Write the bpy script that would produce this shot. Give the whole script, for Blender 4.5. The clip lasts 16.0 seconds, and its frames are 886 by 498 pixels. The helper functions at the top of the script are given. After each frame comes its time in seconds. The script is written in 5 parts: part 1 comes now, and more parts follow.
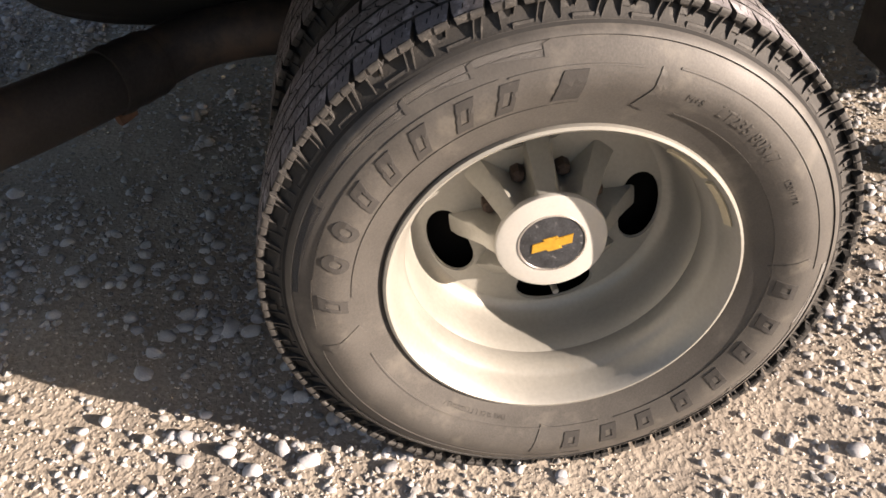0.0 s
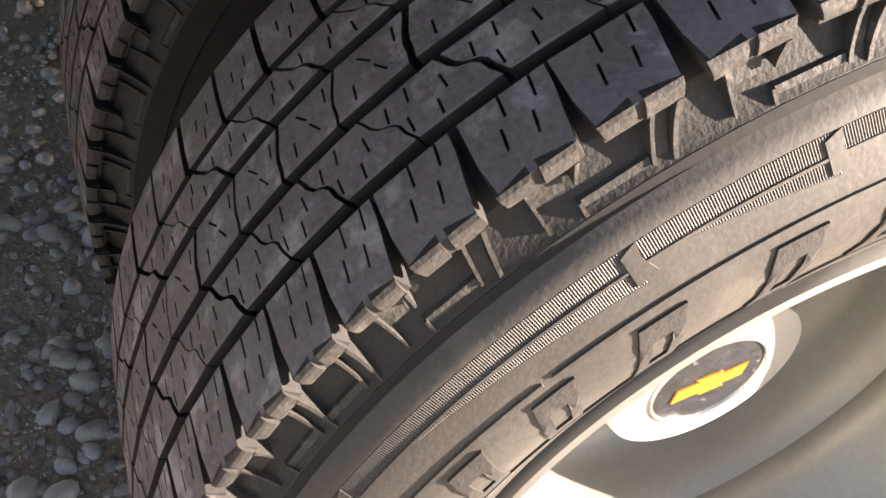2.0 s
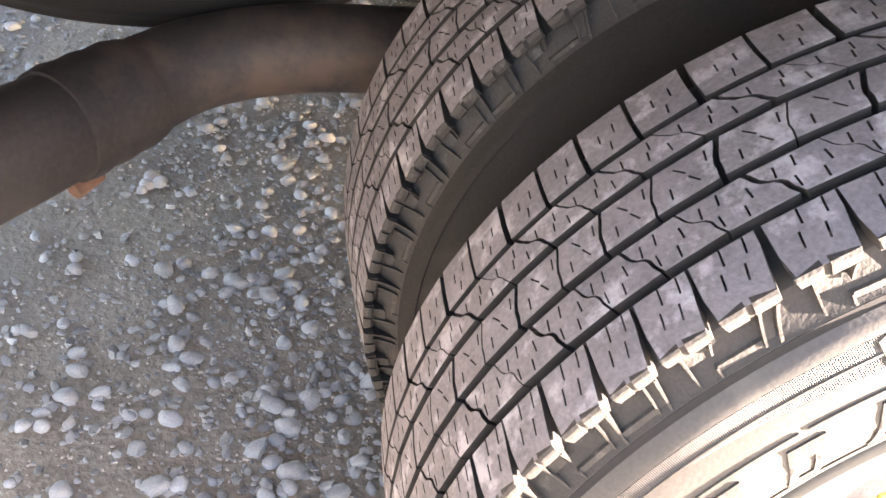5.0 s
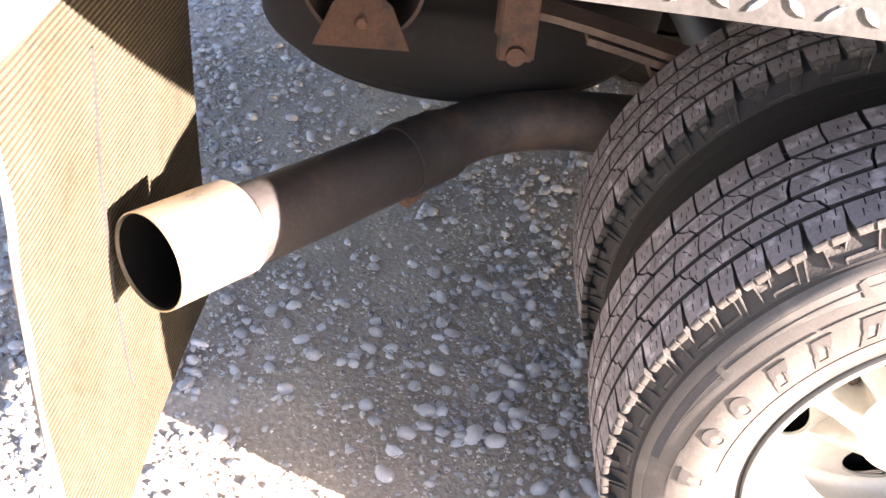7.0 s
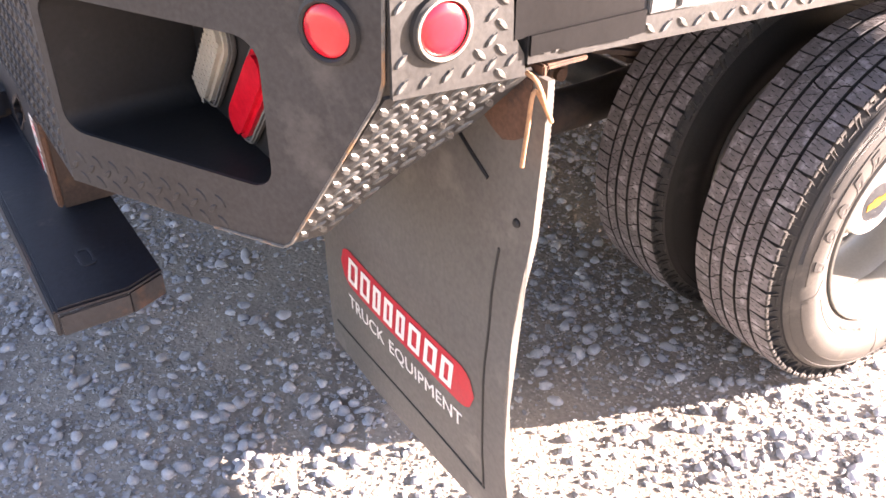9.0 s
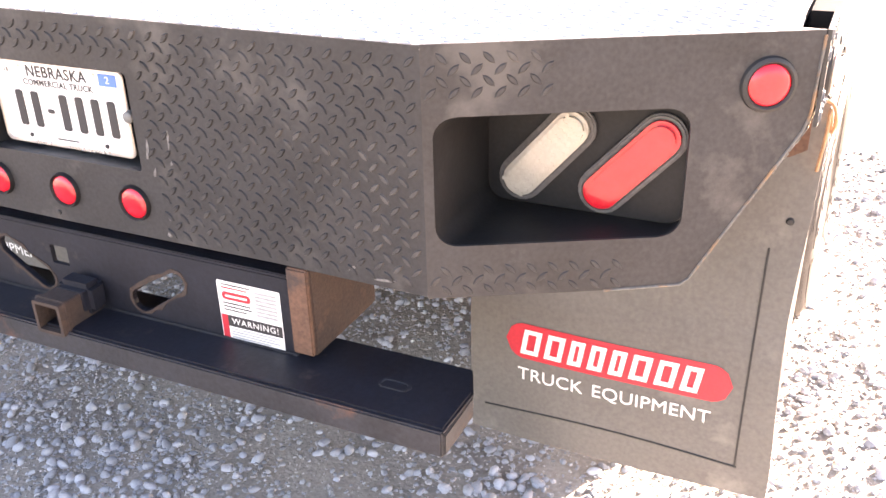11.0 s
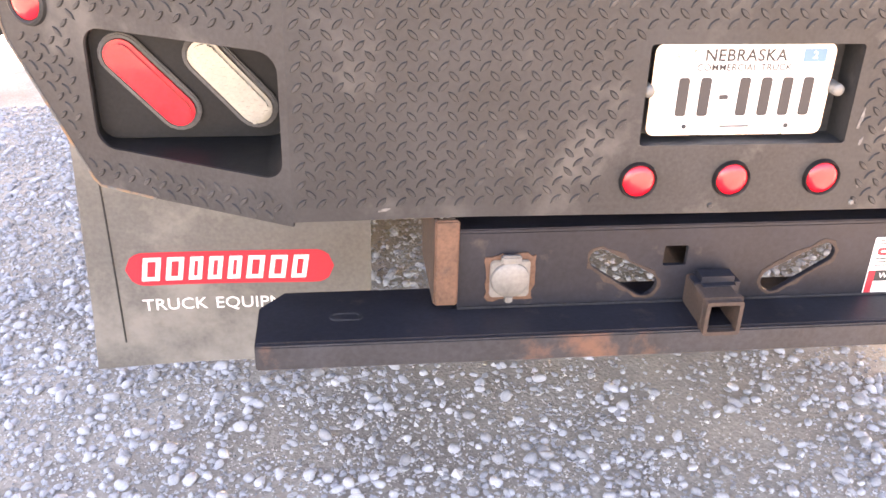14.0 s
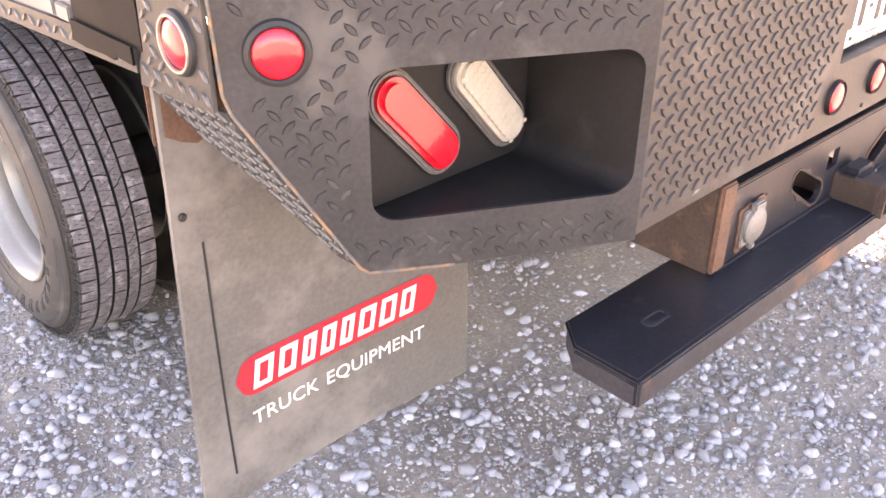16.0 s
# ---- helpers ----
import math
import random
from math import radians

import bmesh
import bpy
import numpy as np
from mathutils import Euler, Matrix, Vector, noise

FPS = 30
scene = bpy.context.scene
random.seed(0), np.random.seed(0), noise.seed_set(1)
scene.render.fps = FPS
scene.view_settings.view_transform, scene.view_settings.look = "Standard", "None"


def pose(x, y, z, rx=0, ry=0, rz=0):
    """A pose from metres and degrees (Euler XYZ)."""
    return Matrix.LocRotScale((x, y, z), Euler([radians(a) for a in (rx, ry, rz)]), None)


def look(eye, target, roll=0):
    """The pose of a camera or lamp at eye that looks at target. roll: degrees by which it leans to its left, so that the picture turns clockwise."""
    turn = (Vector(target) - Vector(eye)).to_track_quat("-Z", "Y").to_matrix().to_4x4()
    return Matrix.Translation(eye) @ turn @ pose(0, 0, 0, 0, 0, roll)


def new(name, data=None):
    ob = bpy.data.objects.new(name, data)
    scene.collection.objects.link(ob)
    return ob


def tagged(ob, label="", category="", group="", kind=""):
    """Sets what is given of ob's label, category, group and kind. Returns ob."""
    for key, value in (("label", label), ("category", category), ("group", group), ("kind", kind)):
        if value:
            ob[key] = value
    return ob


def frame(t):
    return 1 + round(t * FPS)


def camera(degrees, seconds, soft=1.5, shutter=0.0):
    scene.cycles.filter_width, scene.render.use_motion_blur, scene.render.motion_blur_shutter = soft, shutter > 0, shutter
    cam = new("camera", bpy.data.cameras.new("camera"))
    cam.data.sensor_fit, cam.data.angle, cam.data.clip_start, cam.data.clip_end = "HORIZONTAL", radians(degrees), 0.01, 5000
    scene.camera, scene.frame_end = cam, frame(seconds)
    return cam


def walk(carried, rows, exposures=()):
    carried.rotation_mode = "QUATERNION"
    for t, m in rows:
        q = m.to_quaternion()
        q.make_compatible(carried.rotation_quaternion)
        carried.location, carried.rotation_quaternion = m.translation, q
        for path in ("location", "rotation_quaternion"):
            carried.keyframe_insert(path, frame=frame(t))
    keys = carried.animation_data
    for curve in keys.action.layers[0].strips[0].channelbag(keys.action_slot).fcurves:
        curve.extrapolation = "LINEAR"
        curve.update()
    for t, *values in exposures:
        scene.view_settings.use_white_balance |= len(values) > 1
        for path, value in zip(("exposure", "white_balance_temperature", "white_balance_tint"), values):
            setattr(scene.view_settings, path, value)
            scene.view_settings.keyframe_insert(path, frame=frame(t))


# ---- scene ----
cam = camera(51.9, 16.0, soft=1.6)
PATH = [
    (0, (2.150, 1.217, 1.161), (0.732, 1.385, 0.065), -0.3),
    (0.5, (1.949, 1.074, 1.118), (0.588, 1.481, 0.013), 2.6),
    (1, (1.750, 1.046, 1.056), (0.493, 1.679, -0.065), 5.0),
    (1.5, (1.526, 1.086, 0.955), (0.361, 1.748, -0.246), 7.9),
    (2, (1.437, 1.096, 0.910), (0.320, 1.722, -0.355), 9.0),
    (2.5, (1.410, 1.082, 0.891), (0.280, 1.654, -0.389), 9.1),
    (3, (1.371, 1.054, 0.869), (0.242, 1.650, -0.400), 11.0),
    (3.5, (1.338, 1.030, 0.864), (0.119, 1.587, -0.337), 10.3),
    (3.7, (1.334, 1.027, 0.863), (0.085, 1.572, -0.313), 10.2),
    (5.8, (1.716, 0.846, 1.057), (0.300, 1.187, -0.001), 8.9),
    (6, (1.763, 0.821, 1.081), (0.325, 1.125, 0.042), 8.4),
    (6.5, (1.846, 0.840, 1.130), (0.381, 0.994, 0.096), 6.7),
    (7, (1.948, 0.858, 1.175), (0.481, 0.899, 0.133), 5.0),
    (7.5, (2.102, 0.701, 1.229), (0.675, 0.952, 0.161), 6.9),
    (8, (2.158, 0.456, 1.269), (0.778, 0.932, 0.216), 7.8),
    (8.5, (2.111, 0.188, 1.323), (0.783, 0.798, 0.274), 4.4),
    (9, (2.075, -0.188, 1.363), (0.800, 0.628, 0.390), -0.7),
    (9.2, (2.029, -0.312, 1.378), (0.787, 0.591, 0.439), -0.2),
    (11.3, (1.164, -1.167, 1.404), (0.556, 0.328, 0.607), -3.4),
    (11.5, (1.056, -1.200, 1.415), (0.512, 0.304, 0.589), -3.7),
    (12, (0.711, -1.334, 1.412), (0.300, 0.207, 0.577), -2.0),
    (12.5, (0.373, -1.401, 1.414), (0.113, 0.173, 0.581), -3.3),
    (13, (0.048, -1.394, 1.426), (-0.107, 0.202, 0.609), -3.4),
    (13.5, (-0.299, -1.432, 1.425), (-0.300, 0.174, 0.613), -1.0),
    (14, (-0.648, -1.390, 1.405), (-0.462, 0.200, 0.581), 0.5),
    (14.5, (-0.939, -1.247, 1.428), (-0.500, 0.288, 0.596), -0.0),
    (15, (-1.270, -1.133, 1.419), (-0.577, 0.303, 0.582), 0.6),
    (15.5, (-1.537, -0.946, 1.409), (-0.575, 0.292, 0.524), 2.6),
    (16, (-1.732, -0.655, 1.417), (-0.680, 0.477, 0.494), -0.6),
]
EXPOSURE = [(0.0, 1.64, 7200, 21), (1.0, 2.02, 7200, 21), (2.0, 2.78, 7300, 22), (2.5, 3.36, 7380, 24), (3.0, 3.75, 7450, 25), (3.5, 4.5, 7450, 25), (6.0, 4.85, 7200, 27), (6.5, 4.6, 7050, 28), (7.0, 4.15, 7000, 28), (7.5, 3.65, 7050, 24), (8.0, 3.2, 7200, 25), (9.0, 3.6, 7200, 32), (11.5, 4.55, 8000, 32), (12.5, 4.72, 8300, 34), (13.2, 4.97, 8450, 35), (14.0, 5.07, 8700, 36), (14.5, 5.02, 8800, 37), (16.0, 5.0, 8900, 40)]
walk(cam, [(t, look(eye, target, roll)) for t, eye, target, roll in PATH], EXPOSURE)

# ---- light: low sun ahead of the truck and to its right ----
SUN = Vector((1.60, 2.88, 1.0)).normalized()
world = bpy.data.worlds.new("sky")
scene.world = world
world.use_nodes = True
sky = world.node_tree.nodes.new("ShaderNodeTexSky")
sky.sky_type, sky.sun_disc = "NISHITA", False
sky.sun_elevation, sky.sun_rotation = math.asin(SUN.z), math.atan2(SUN.x, SUN.y)
back = world.node_tree.nodes["Background"]
world.node_tree.links.new(sky.outputs[0], back.inputs[0])
back.inputs[1].default_value = 0.052
sun = new("sun", bpy.data.lights.new("sun", "SUN"))
sun.data.energy, sun.data.angle, sun.data.color = 5.0, radians(0.55), (1.0, 0.93, 0.82)
sun.matrix_world = look(SUN * 20, (0, 0, 0))

# ---- materials ----
def material(name, base, rough=0.6, metal=0.0, vary=0.25, scale=12.0, fine=160.0, bump=0.15, stain=None, stain_at=0.62,
             stain_scale=5.0, per_island=0.0, coat=0.0, depth=0.002, gloss=0.5):
    """A surface with grain and larger patches; stain is a second colour in blots."""
    m = bpy.data.materials.new(name)
    m.use_nodes = True
    nt = m.node_tree
    N, L = nt.nodes.new, nt.links.new
    bs = nt.nodes["Principled BSDF"]
    co = N("ShaderNodeTexCoord")
    big, small = N("ShaderNodeTexNoise"), N("ShaderNodeTexNoise")
    for node, sc, det in ((big, scale, 5), (small, fine, 4)):
        node.inputs["Scale"].default_value, node.inputs["Detail"].default_value = sc, det
        L(co.outputs["Object"], node.inputs["Vector"])
    mix = N("ShaderNodeMix")
    mix.data_type = "RGBA"
    lo, hi = [c * (1 - vary) for c in base], [min(1, c * (1 + vary)) for c in base]
    mix.inputs[6].default_value, mix.inputs[7].default_value = (*lo, 1), (*hi, 1)
    add = N("ShaderNodeMath")
    add.operation = "MULTIPLY_ADD"
    L(small.outputs[0], add.inputs[0])
    add.inputs[1].default_value = 0.5
    half = N("ShaderNodeMath")
    half.operation = "MULTIPLY"
    half.inputs[1].default_value = 0.5
    L(big.outputs[0], half.inputs[0])
    L(half.outputs[0], add.inputs[2])
    wide = N("ShaderNodeMapRange")
    wide.inputs[1].default_value, wide.inputs[2].default_value = 0.32, 0.68
    L(add.outputs[0], wide.inputs[0])
    L(wide.outputs[0], mix.inputs[0])
    col = mix.outputs[2]
    if per_island:
        geo = N("ShaderNodeNewGeometry")
        isl = N("ShaderNodeMapRange")
        isl.inputs[3].default_value, isl.inputs[4].default_value = 1 - per_island, 1 + per_island
        L(geo.outputs["Random Per Island"], isl.inputs[0])
        mul = N("ShaderNodeMix")
        mul.data_type, mul.blend_type = "RGBA", "MULTIPLY"
        mul.inputs[0].default_value = 1
        L(col, mul.inputs[6])
        L(isl.outputs[0], mul.inputs[7])
        col = mul.outputs[2]
    if stain:
        blot = N("ShaderNodeTexNoise")
        blot.inputs["Scale"].default_value, blot.inputs["Detail"].default_value = stain_scale, 7
        blot.inputs["Roughness"].default_value = 0.65
        L(co.outputs["Object"], blot.inputs["Vector"])
        ramp = N("ShaderNodeMapRange")
        ramp.inputs[1].default_value, ramp.inputs[2].default_value = stain_at, stain_at + 0.12
        L(blot.outputs[0], ramp.inputs[0])
        over = N("ShaderNodeMix")
        over.data_type = "RGBA"
        over.inputs[7].default_value = (*stain, 1)
        L(ramp.outputs[0], over.inputs[0])
        L(col, over.inputs[6])
        col = over.outputs[2]
    L(col, bs.inputs["Base Color"])
    rr = N("ShaderNodeMapRange")
    rr.inputs[3].default_value, rr.inputs[4].default_value = max(0.03, rough - 0.12), min(1, rough + 0.12)
    L(big.outputs[0], rr.inputs[0])
    L(rr.outputs[0], bs.inputs["Roughness"])
    bs.inputs["Metallic"].default_value = metal
    bs.inputs["Coat Weight"].default_value = coat
    bs.inputs["Specular IOR Level"].default_value = gloss
    if bump:
        bu = N("ShaderNodeBump")
        bu.inputs["Strength"].default_value, bu.inputs["Distance"].default_value = bump, depth
        L(small.outputs[0], bu.inputs["Height"])
        L(bu.outputs[0], bs.inputs["Normal"])
    return m


M_DIRT = material("packed_dirt", (0.355, 0.31, 0.256), 0.95, vary=0.35, scale=3.0, fine=90, bump=0.9, depth=0.006, stain=(0.235, 0.204, 0.171), stain_at=0.5, stain_scale=1.6)
M_STONE = material("gravel", (0.365, 0.369, 0.386), 0.9, vary=0.22, scale=30, fine=300, bump=0.3, per_island=0.26)
M_PEBBLE = material("small_pebbles", (0.35, 0.345, 0.34), 0.9, vary=0.25, scale=30, fine=300, bump=0.3, per_island=0.35)
M_GRIT = material("brown_grit", (0.45, 0.41, 0.36), 0.95, vary=0.3, scale=30, fine=300, bump=0.2, per_island=0.45)
M_BLACK = material("black_paint", (0.030, 0.029, 0.029), 0.55, vary=0.35, scale=9, fine=120, bump=0.12, stain=(0.085, 0.078, 0.07), stain_at=0.5, stain_scale=4)
M_PLATE = material("worn_black_tread_plate", (0.030, 0.0295, 0.0305), 0.5, vary=0.4, scale=7, fine=140, bump=0.15, stain=(0.078, 0.073, 0.069), stain_at=0.53, stain_scale=5, gloss=0.34)
M_SIDEPLATE = material("bare_worn_tread_plate", (0.036, 0.0365, 0.036), 0.52, metal=0.25, vary=0.35, scale=14, fine=150, bump=0.2, stain=(0.20, 0.115, 0.065), stain_at=0.70, stain_scale=16)
M_BARS = material("rubbed_raised_bars", (0.115, 0.115, 0.110), 0.45, metal=0.35, vary=0.4, scale=40, fine=220, bump=0.2, stain=(0.05, 0.05, 0.048), stain_at=0.56, stain_scale=40)
M_STEP = material("blue_black_paint", (0.014, 0.015, 0.021), 0.45, vary=0.4, scale=8, fine=120, bump=0.15, stain=(0.065, 0.052, 0.045), stain_at=0.60, stain_scale=11, gloss=0.35)
M_RUST = material("rusty_steel", (0.115, 0.060, 0.038), 0.85, vary=0.4, scale=18, fine=150, bump=0.4, stain=(0.05, 0.035, 0.03), stain_at=0.55, stain_scale=12)
M_RUBBER = material("tyre_rubber", (0.058, 0.054, 0.049), 0.58, vary=0.30, scale=14, fine=380, bump=0.10, stain=(0.092, 0.085, 0.074), stain_at=0.55, stain_scale=16)
M_LUG = material("black_shoulder_rubber", (0.032, 0.030, 0.0275), 0.7, vary=0.4, scale=30, fine=420, bump=0.3, stain=(0.095, 0.088, 0.080), stain_at=0.56, stain_scale=60)
# Recess tone: some grime, mostly the shoulder's shade put into the colour.
M_RECESS = material("grimy_recess_with_shade", (0.026, 0.0245, 0.0225), 0.75, vary=0.35, scale=30, fine=420, bump=0.3, stain=(0.07, 0.065, 0.058), stain_at=0.60, stain_scale=50)
# Cleaner rubber, darkened further for deep shade between tyres and under the bed.
M_INNER = material("clean_rubber_with_shade", (0.014, 0.0133, 0.0126), 0.8, vary=0.3, scale=16, fine=300, bump=0.15, stain=(0.024, 0.0225, 0.021), stain_at=0.58, stain_scale=10, gloss=0.3)
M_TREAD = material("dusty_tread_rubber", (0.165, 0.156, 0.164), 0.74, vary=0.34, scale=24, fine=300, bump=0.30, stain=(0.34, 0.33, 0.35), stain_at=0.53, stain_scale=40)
M_RIM = material("silver_wheel_paint", (0.29, 0.283, 0.255), 0.40, metal=0.3, vary=0.1, scale=9, fine=160, bump=0.06, stain=(0.30, 0.26, 0.20), stain_at=0.66, stain_scale=8)
M_CAP = material("silver_cap_plastic", (0.44, 0.435, 0.41), 0.45, metal=0.2, vary=0.06, scale=20, fine=200, bump=0.05)
M_FLAP = material("mudflap_rubber", (0.115, 0.108, 0.098), 0.75, vary=0.22, scale=4, fine=110, bump=0.25, stain=(0.20, 0.185, 0.165), stain_at=0.52, stain_scale=3)
M_RED = material("red_lens", (0.56, 0.009, 0.020), 0.22, vary=0.22, scale=30, bump=0.03, coat=0.5)
M_CLEAR = material("clear_lens", (0.40, 0.37, 0.31), 0.2, vary=0.1, scale=30, bump=0.05, coat=0.5)
M_GASKET = material("black_grommet", (0.018, 0.018, 0.018), 0.6, vary=0.2, bump=0.1)
M_WHITE = material("white_print", (0.78, 0.77, 0.74), 0.55, vary=0.06, bump=0.03)
M_LOGO = material("red_print", (0.50, 0.022, 0.035), 0.55, vary=0.12, scale=20, bump=0.05)
M_CHROME = material("polished_exhaust_tip", (0.74, 0.70, 0.66), 0.3, metal=0.85, vary=0.08, scale=18, bump=0.05)
M_PIPE = material("sooty_exhaust_pipe", (0.034, 0.030, 0.029), 0.62, metal=0.2, vary=0.35, scale=12, bump=0.15, stain=(0.075, 0.055, 0.044), stain_at=0.55, stain_scale=6)
# Soot in the exhaust tip; elsewhere black painted in for unlit depth.
M_SOOT_SHADE = material("soot_and_shade_black", (0.003, 0.003, 0.003), 0.95, vary=0.2, gloss=0.1)
M_DECK = material("light_worn_deck", (0.42, 0.42, 0.41), 0.5, metal=0.3, vary=0.2, scale=6, bump=0.2)
M_INK = material("dark_ink", (0.03, 0.028, 0.03), 0.6, vary=0.1, bump=0)
M_GOLD = material("gold_emblem", (0.62, 0.36, 0.05), 0.3, metal=0.5, vary=0.15, scale=60, bump=0.05)
M_BEZEL = material("scuffed_bezel", (0.36, 0.33, 0.28), 0.4, metal=0.6, vary=0.2, scale=40, bump=0.15)
M_GREY = material("pale_grey_panel", (0.16, 0.163, 0.163), 0.5, metal=0.2, vary=0.12, scale=6, bump=0.06, stain=(0.25, 0.22, 0.19), stain_at=0.66)
# Front rubber toned for the sun on it: darker, yellower than the rear.
M_RIBBED = material("ribbed_rubber_sun_toned", (0.054, 0.047, 0.031), 0.8, vary=0.4, scale=6, fine=90, bump=0.3, stain=(0.07, 0.062, 0.043), stain_at=0.58, stain_scale=18, gloss=0.2)
# Darker tone on one face of every rib gap.
M_RIBGAP = material("darker_rubber_between_ribs", (0.030, 0.026, 0.018), 0.85, vary=0.3, scale=20, bump=0.2, gloss=0.2)
M_MARK = material("hatched_mark_rubber", (0.030, 0.028, 0.026), 0.8, vary=0.3, scale=60, fine=600, bump=0.2, stain=(0.058, 0.053, 0.047), stain_at=0.60, stain_scale=40)
# Clean rubber, blackened for shade between tread blocks and between ribs.
M_BAND = material("rubber_with_gap_shade", (0.024, 0.023, 0.022), 0.7, vary=0.3, scale=20, bump=0.15)
M_GROMMET = material("dusty_rubber_grommet", (0.085, 0.080, 0.076), 0.7, vary=0.3, scale=40, bump=0.15)
# Rubber blackened for the shade down in the tread grooves.
M_GROOVE = material("groove_shade_rubber", (0.014, 0.0135, 0.013), 0.9, vary=0.3, bump=0.1)
M_RAILBLACK = material("plain_black_paint", (0.0075, 0.0075, 0.008), 0.6, vary=0.25, scale=9, fine=120, bump=0.08, gloss=0.1)
# Dusty black, lowered well below the plate's to hold the pockets' shade.
M_POCKET = material("dusty_black_with_shade", (0.0085, 0.0084, 0.0088), 0.6, vary=0.4, scale=14, fine=140, bump=0.15, stain=(0.020, 0.0185, 0.0175), stain_at=0.60, stain_scale=12, gloss=0.3)
M_WORNEDGE = material("chipped_edge", (0.12, 0.115, 0.105), 0.6, metal=0.2, vary=0.4, scale=40, fine=200, bump=0.3, stain=(0.26, 0.15, 0.08), stain_at=0.50, stain_scale=22)
M_STEPLIP = material("scraped_step_lip", (0.022, 0.0225, 0.027), 0.6, vary=0.5, scale=9, fine=120, bump=0.25, stain=(0.13, 0.062, 0.04), stain_at=0.57, stain_scale=6)
M_RUSTDARK = material("dark_rust_and_shade_steel", (0.048, 0.031, 0.024), 0.8, vary=0.4, scale=22, fine=150, bump=0.4, stain=(0.095, 0.055, 0.037), stain_at=0.57, stain_scale=18)
M_SCRAPE = material("scraped_bare_paint", (0.15, 0.145, 0.14), 0.6, vary=0.5, scale=90, fine=400, bump=0.2, stain=(0.05, 0.047, 0.045), stain_at=0.52, stain_scale=70)
# Darker copy of the rust, with the shade under the bed in it.
M_UNDER = material("rust_with_underbed_shade", (0.070, 0.038, 0.025), 0.88, vary=0.35, scale=18, fine=150, bump=0.4, stain=(0.03, 0.022, 0.018), stain_at=0.55, stain_scale=14)
# Tan base colour stands for the ground mirrored in the polished metal.
M_TIP = material("exhaust_tip_ground_reflection", (0.74, 0.63, 0.50), 0.32, metal=0.85, vary=0.10, scale=18, bump=0.06)
M_SOCKET = material("dull_cast_zinc", (0.185, 0.18, 0.17), 0.55, metal=0.3, vary=0.2, scale=40, bump=0.2)
M_GREYPRINT = material("grey_print", (0.34, 0.34, 0.34), 0.6, vary=0.3, scale=140, fine=500, bump=0)
M_STRAP = material("tan_strap", (0.38, 0.21, 0.11), 0.8, vary=0.3, scale=60, bump=0.3)
M_SPRING = material("rusty_spring_steel", (0.085, 0.058, 0.044), 0.8, vary=0.35, scale=20, bump=0.35)
M_EMBLEM = material("speckled_black_emblem", (0.030, 0.032, 0.036), 0.35, vary=0.5, scale=80, fine=320, bump=0.1, stain=(0.20, 0.20, 0.20), stain_at=0.60, stain_scale=110)
M_WEIGHT = material("tan_balance_weight", (0.46, 0.41, 0.29), 0.6, vary=0.15, scale=60, bump=0.1)
M_BLUE = material("blue_sticker", (0.08, 0.19, 0.62), 0.5, vary=0.05, bump=0)


# ---- builders ----
def to_mesh(bm, name, mat, smooth=False):
    bmesh.ops.recalc_face_normals(bm, faces=bm.faces)
    me = bpy.data.meshes.new(name)
    bm.to_mesh(me)
    bm.free()
    for m in mat if isinstance(mat, (list, tuple)) else [mat]:
        me.materials.append(m)
    if smooth:
        me.polygons.foreach_set("use_smooth", [True] * len(me.polygons))
        me.set_sharp_from_angle(angle=radians(smooth if smooth > 1 else 38))
    return me


def part(name, bm, mat, parent=None, label="", m=None, smooth=False):
    ob = new(name, to_mesh(bm, name, mat, smooth) if isinstance(bm, bmesh.types.BMesh) else bm)
    if parent is not None:
        ob.parent = parent
    if m is not None:
        ob.matrix_basis = m
    return tagged(ob, label)


def box(x0, x1, y0, y1, z0, z1, bevel=0.0, bm=None):
    bm = bm or bmesh.new()
    r = bmesh.ops.create_cube(bm, size=1)
    bmesh.ops.transform(bm, verts=r["verts"], matrix=Matrix.LocRotScale(((x0 + x1) / 2, (y0 + y1) / 2, (z0 + z1) / 2), None, (x1 - x0, y1 - y0, z1 - z0)))
    if bevel:
        bmesh.ops.bevel(bm, geom=list({e for v in r["verts"] for e in v.link_edges}), offset=bevel, segments=2, affect="EDGES")
    return bm


def prism(outline, depth, holes=(), m=Matrix(), bevel=0.0):
    """A plate: outline and holes in its x, y plane, from z = 0 to depth, then set by m."""
    bm = bmesh.new()
    edges = []
    for loop in (outline, *holes):
        vs = [bm.verts.new((x, y, 0)) for x, y in loop]
        edges += [bm.edges.new((a, b)) for a, b in zip(vs, vs[1:] + vs[:1])]
    bmesh.ops.triangle_fill(bm, edges=edges, use_beauty=True, use_dissolve=False)
    bmesh.ops.dissolve_limit(bm, angle_limit=0.01, verts=bm.verts, edges=bm.edges)
    out = bmesh.ops.extrude_face_region(bm, geom=list(bm.faces))
    bmesh.ops.translate(bm, verts=[v for v in out["geom"] if isinstance(v, bmesh.types.BMVert)], vec=(0, 0, depth))
    bmesh.ops.recalc_face_normals(bm, faces=bm.faces)
    if bevel:
        rim = [e for e in bm.edges if len(e.link_faces) == 2 and abs(e.verts[0].co.z - e.verts[1].co.z) < 1e-6 and e.calc_face_angle(0) > 0.6]
        bmesh.ops.bevel(bm, geom=rim, offset=bevel, segments=2, affect="EDGES")
    bmesh.ops.transform(bm, verts=bm.verts, matrix=m)
    return bm


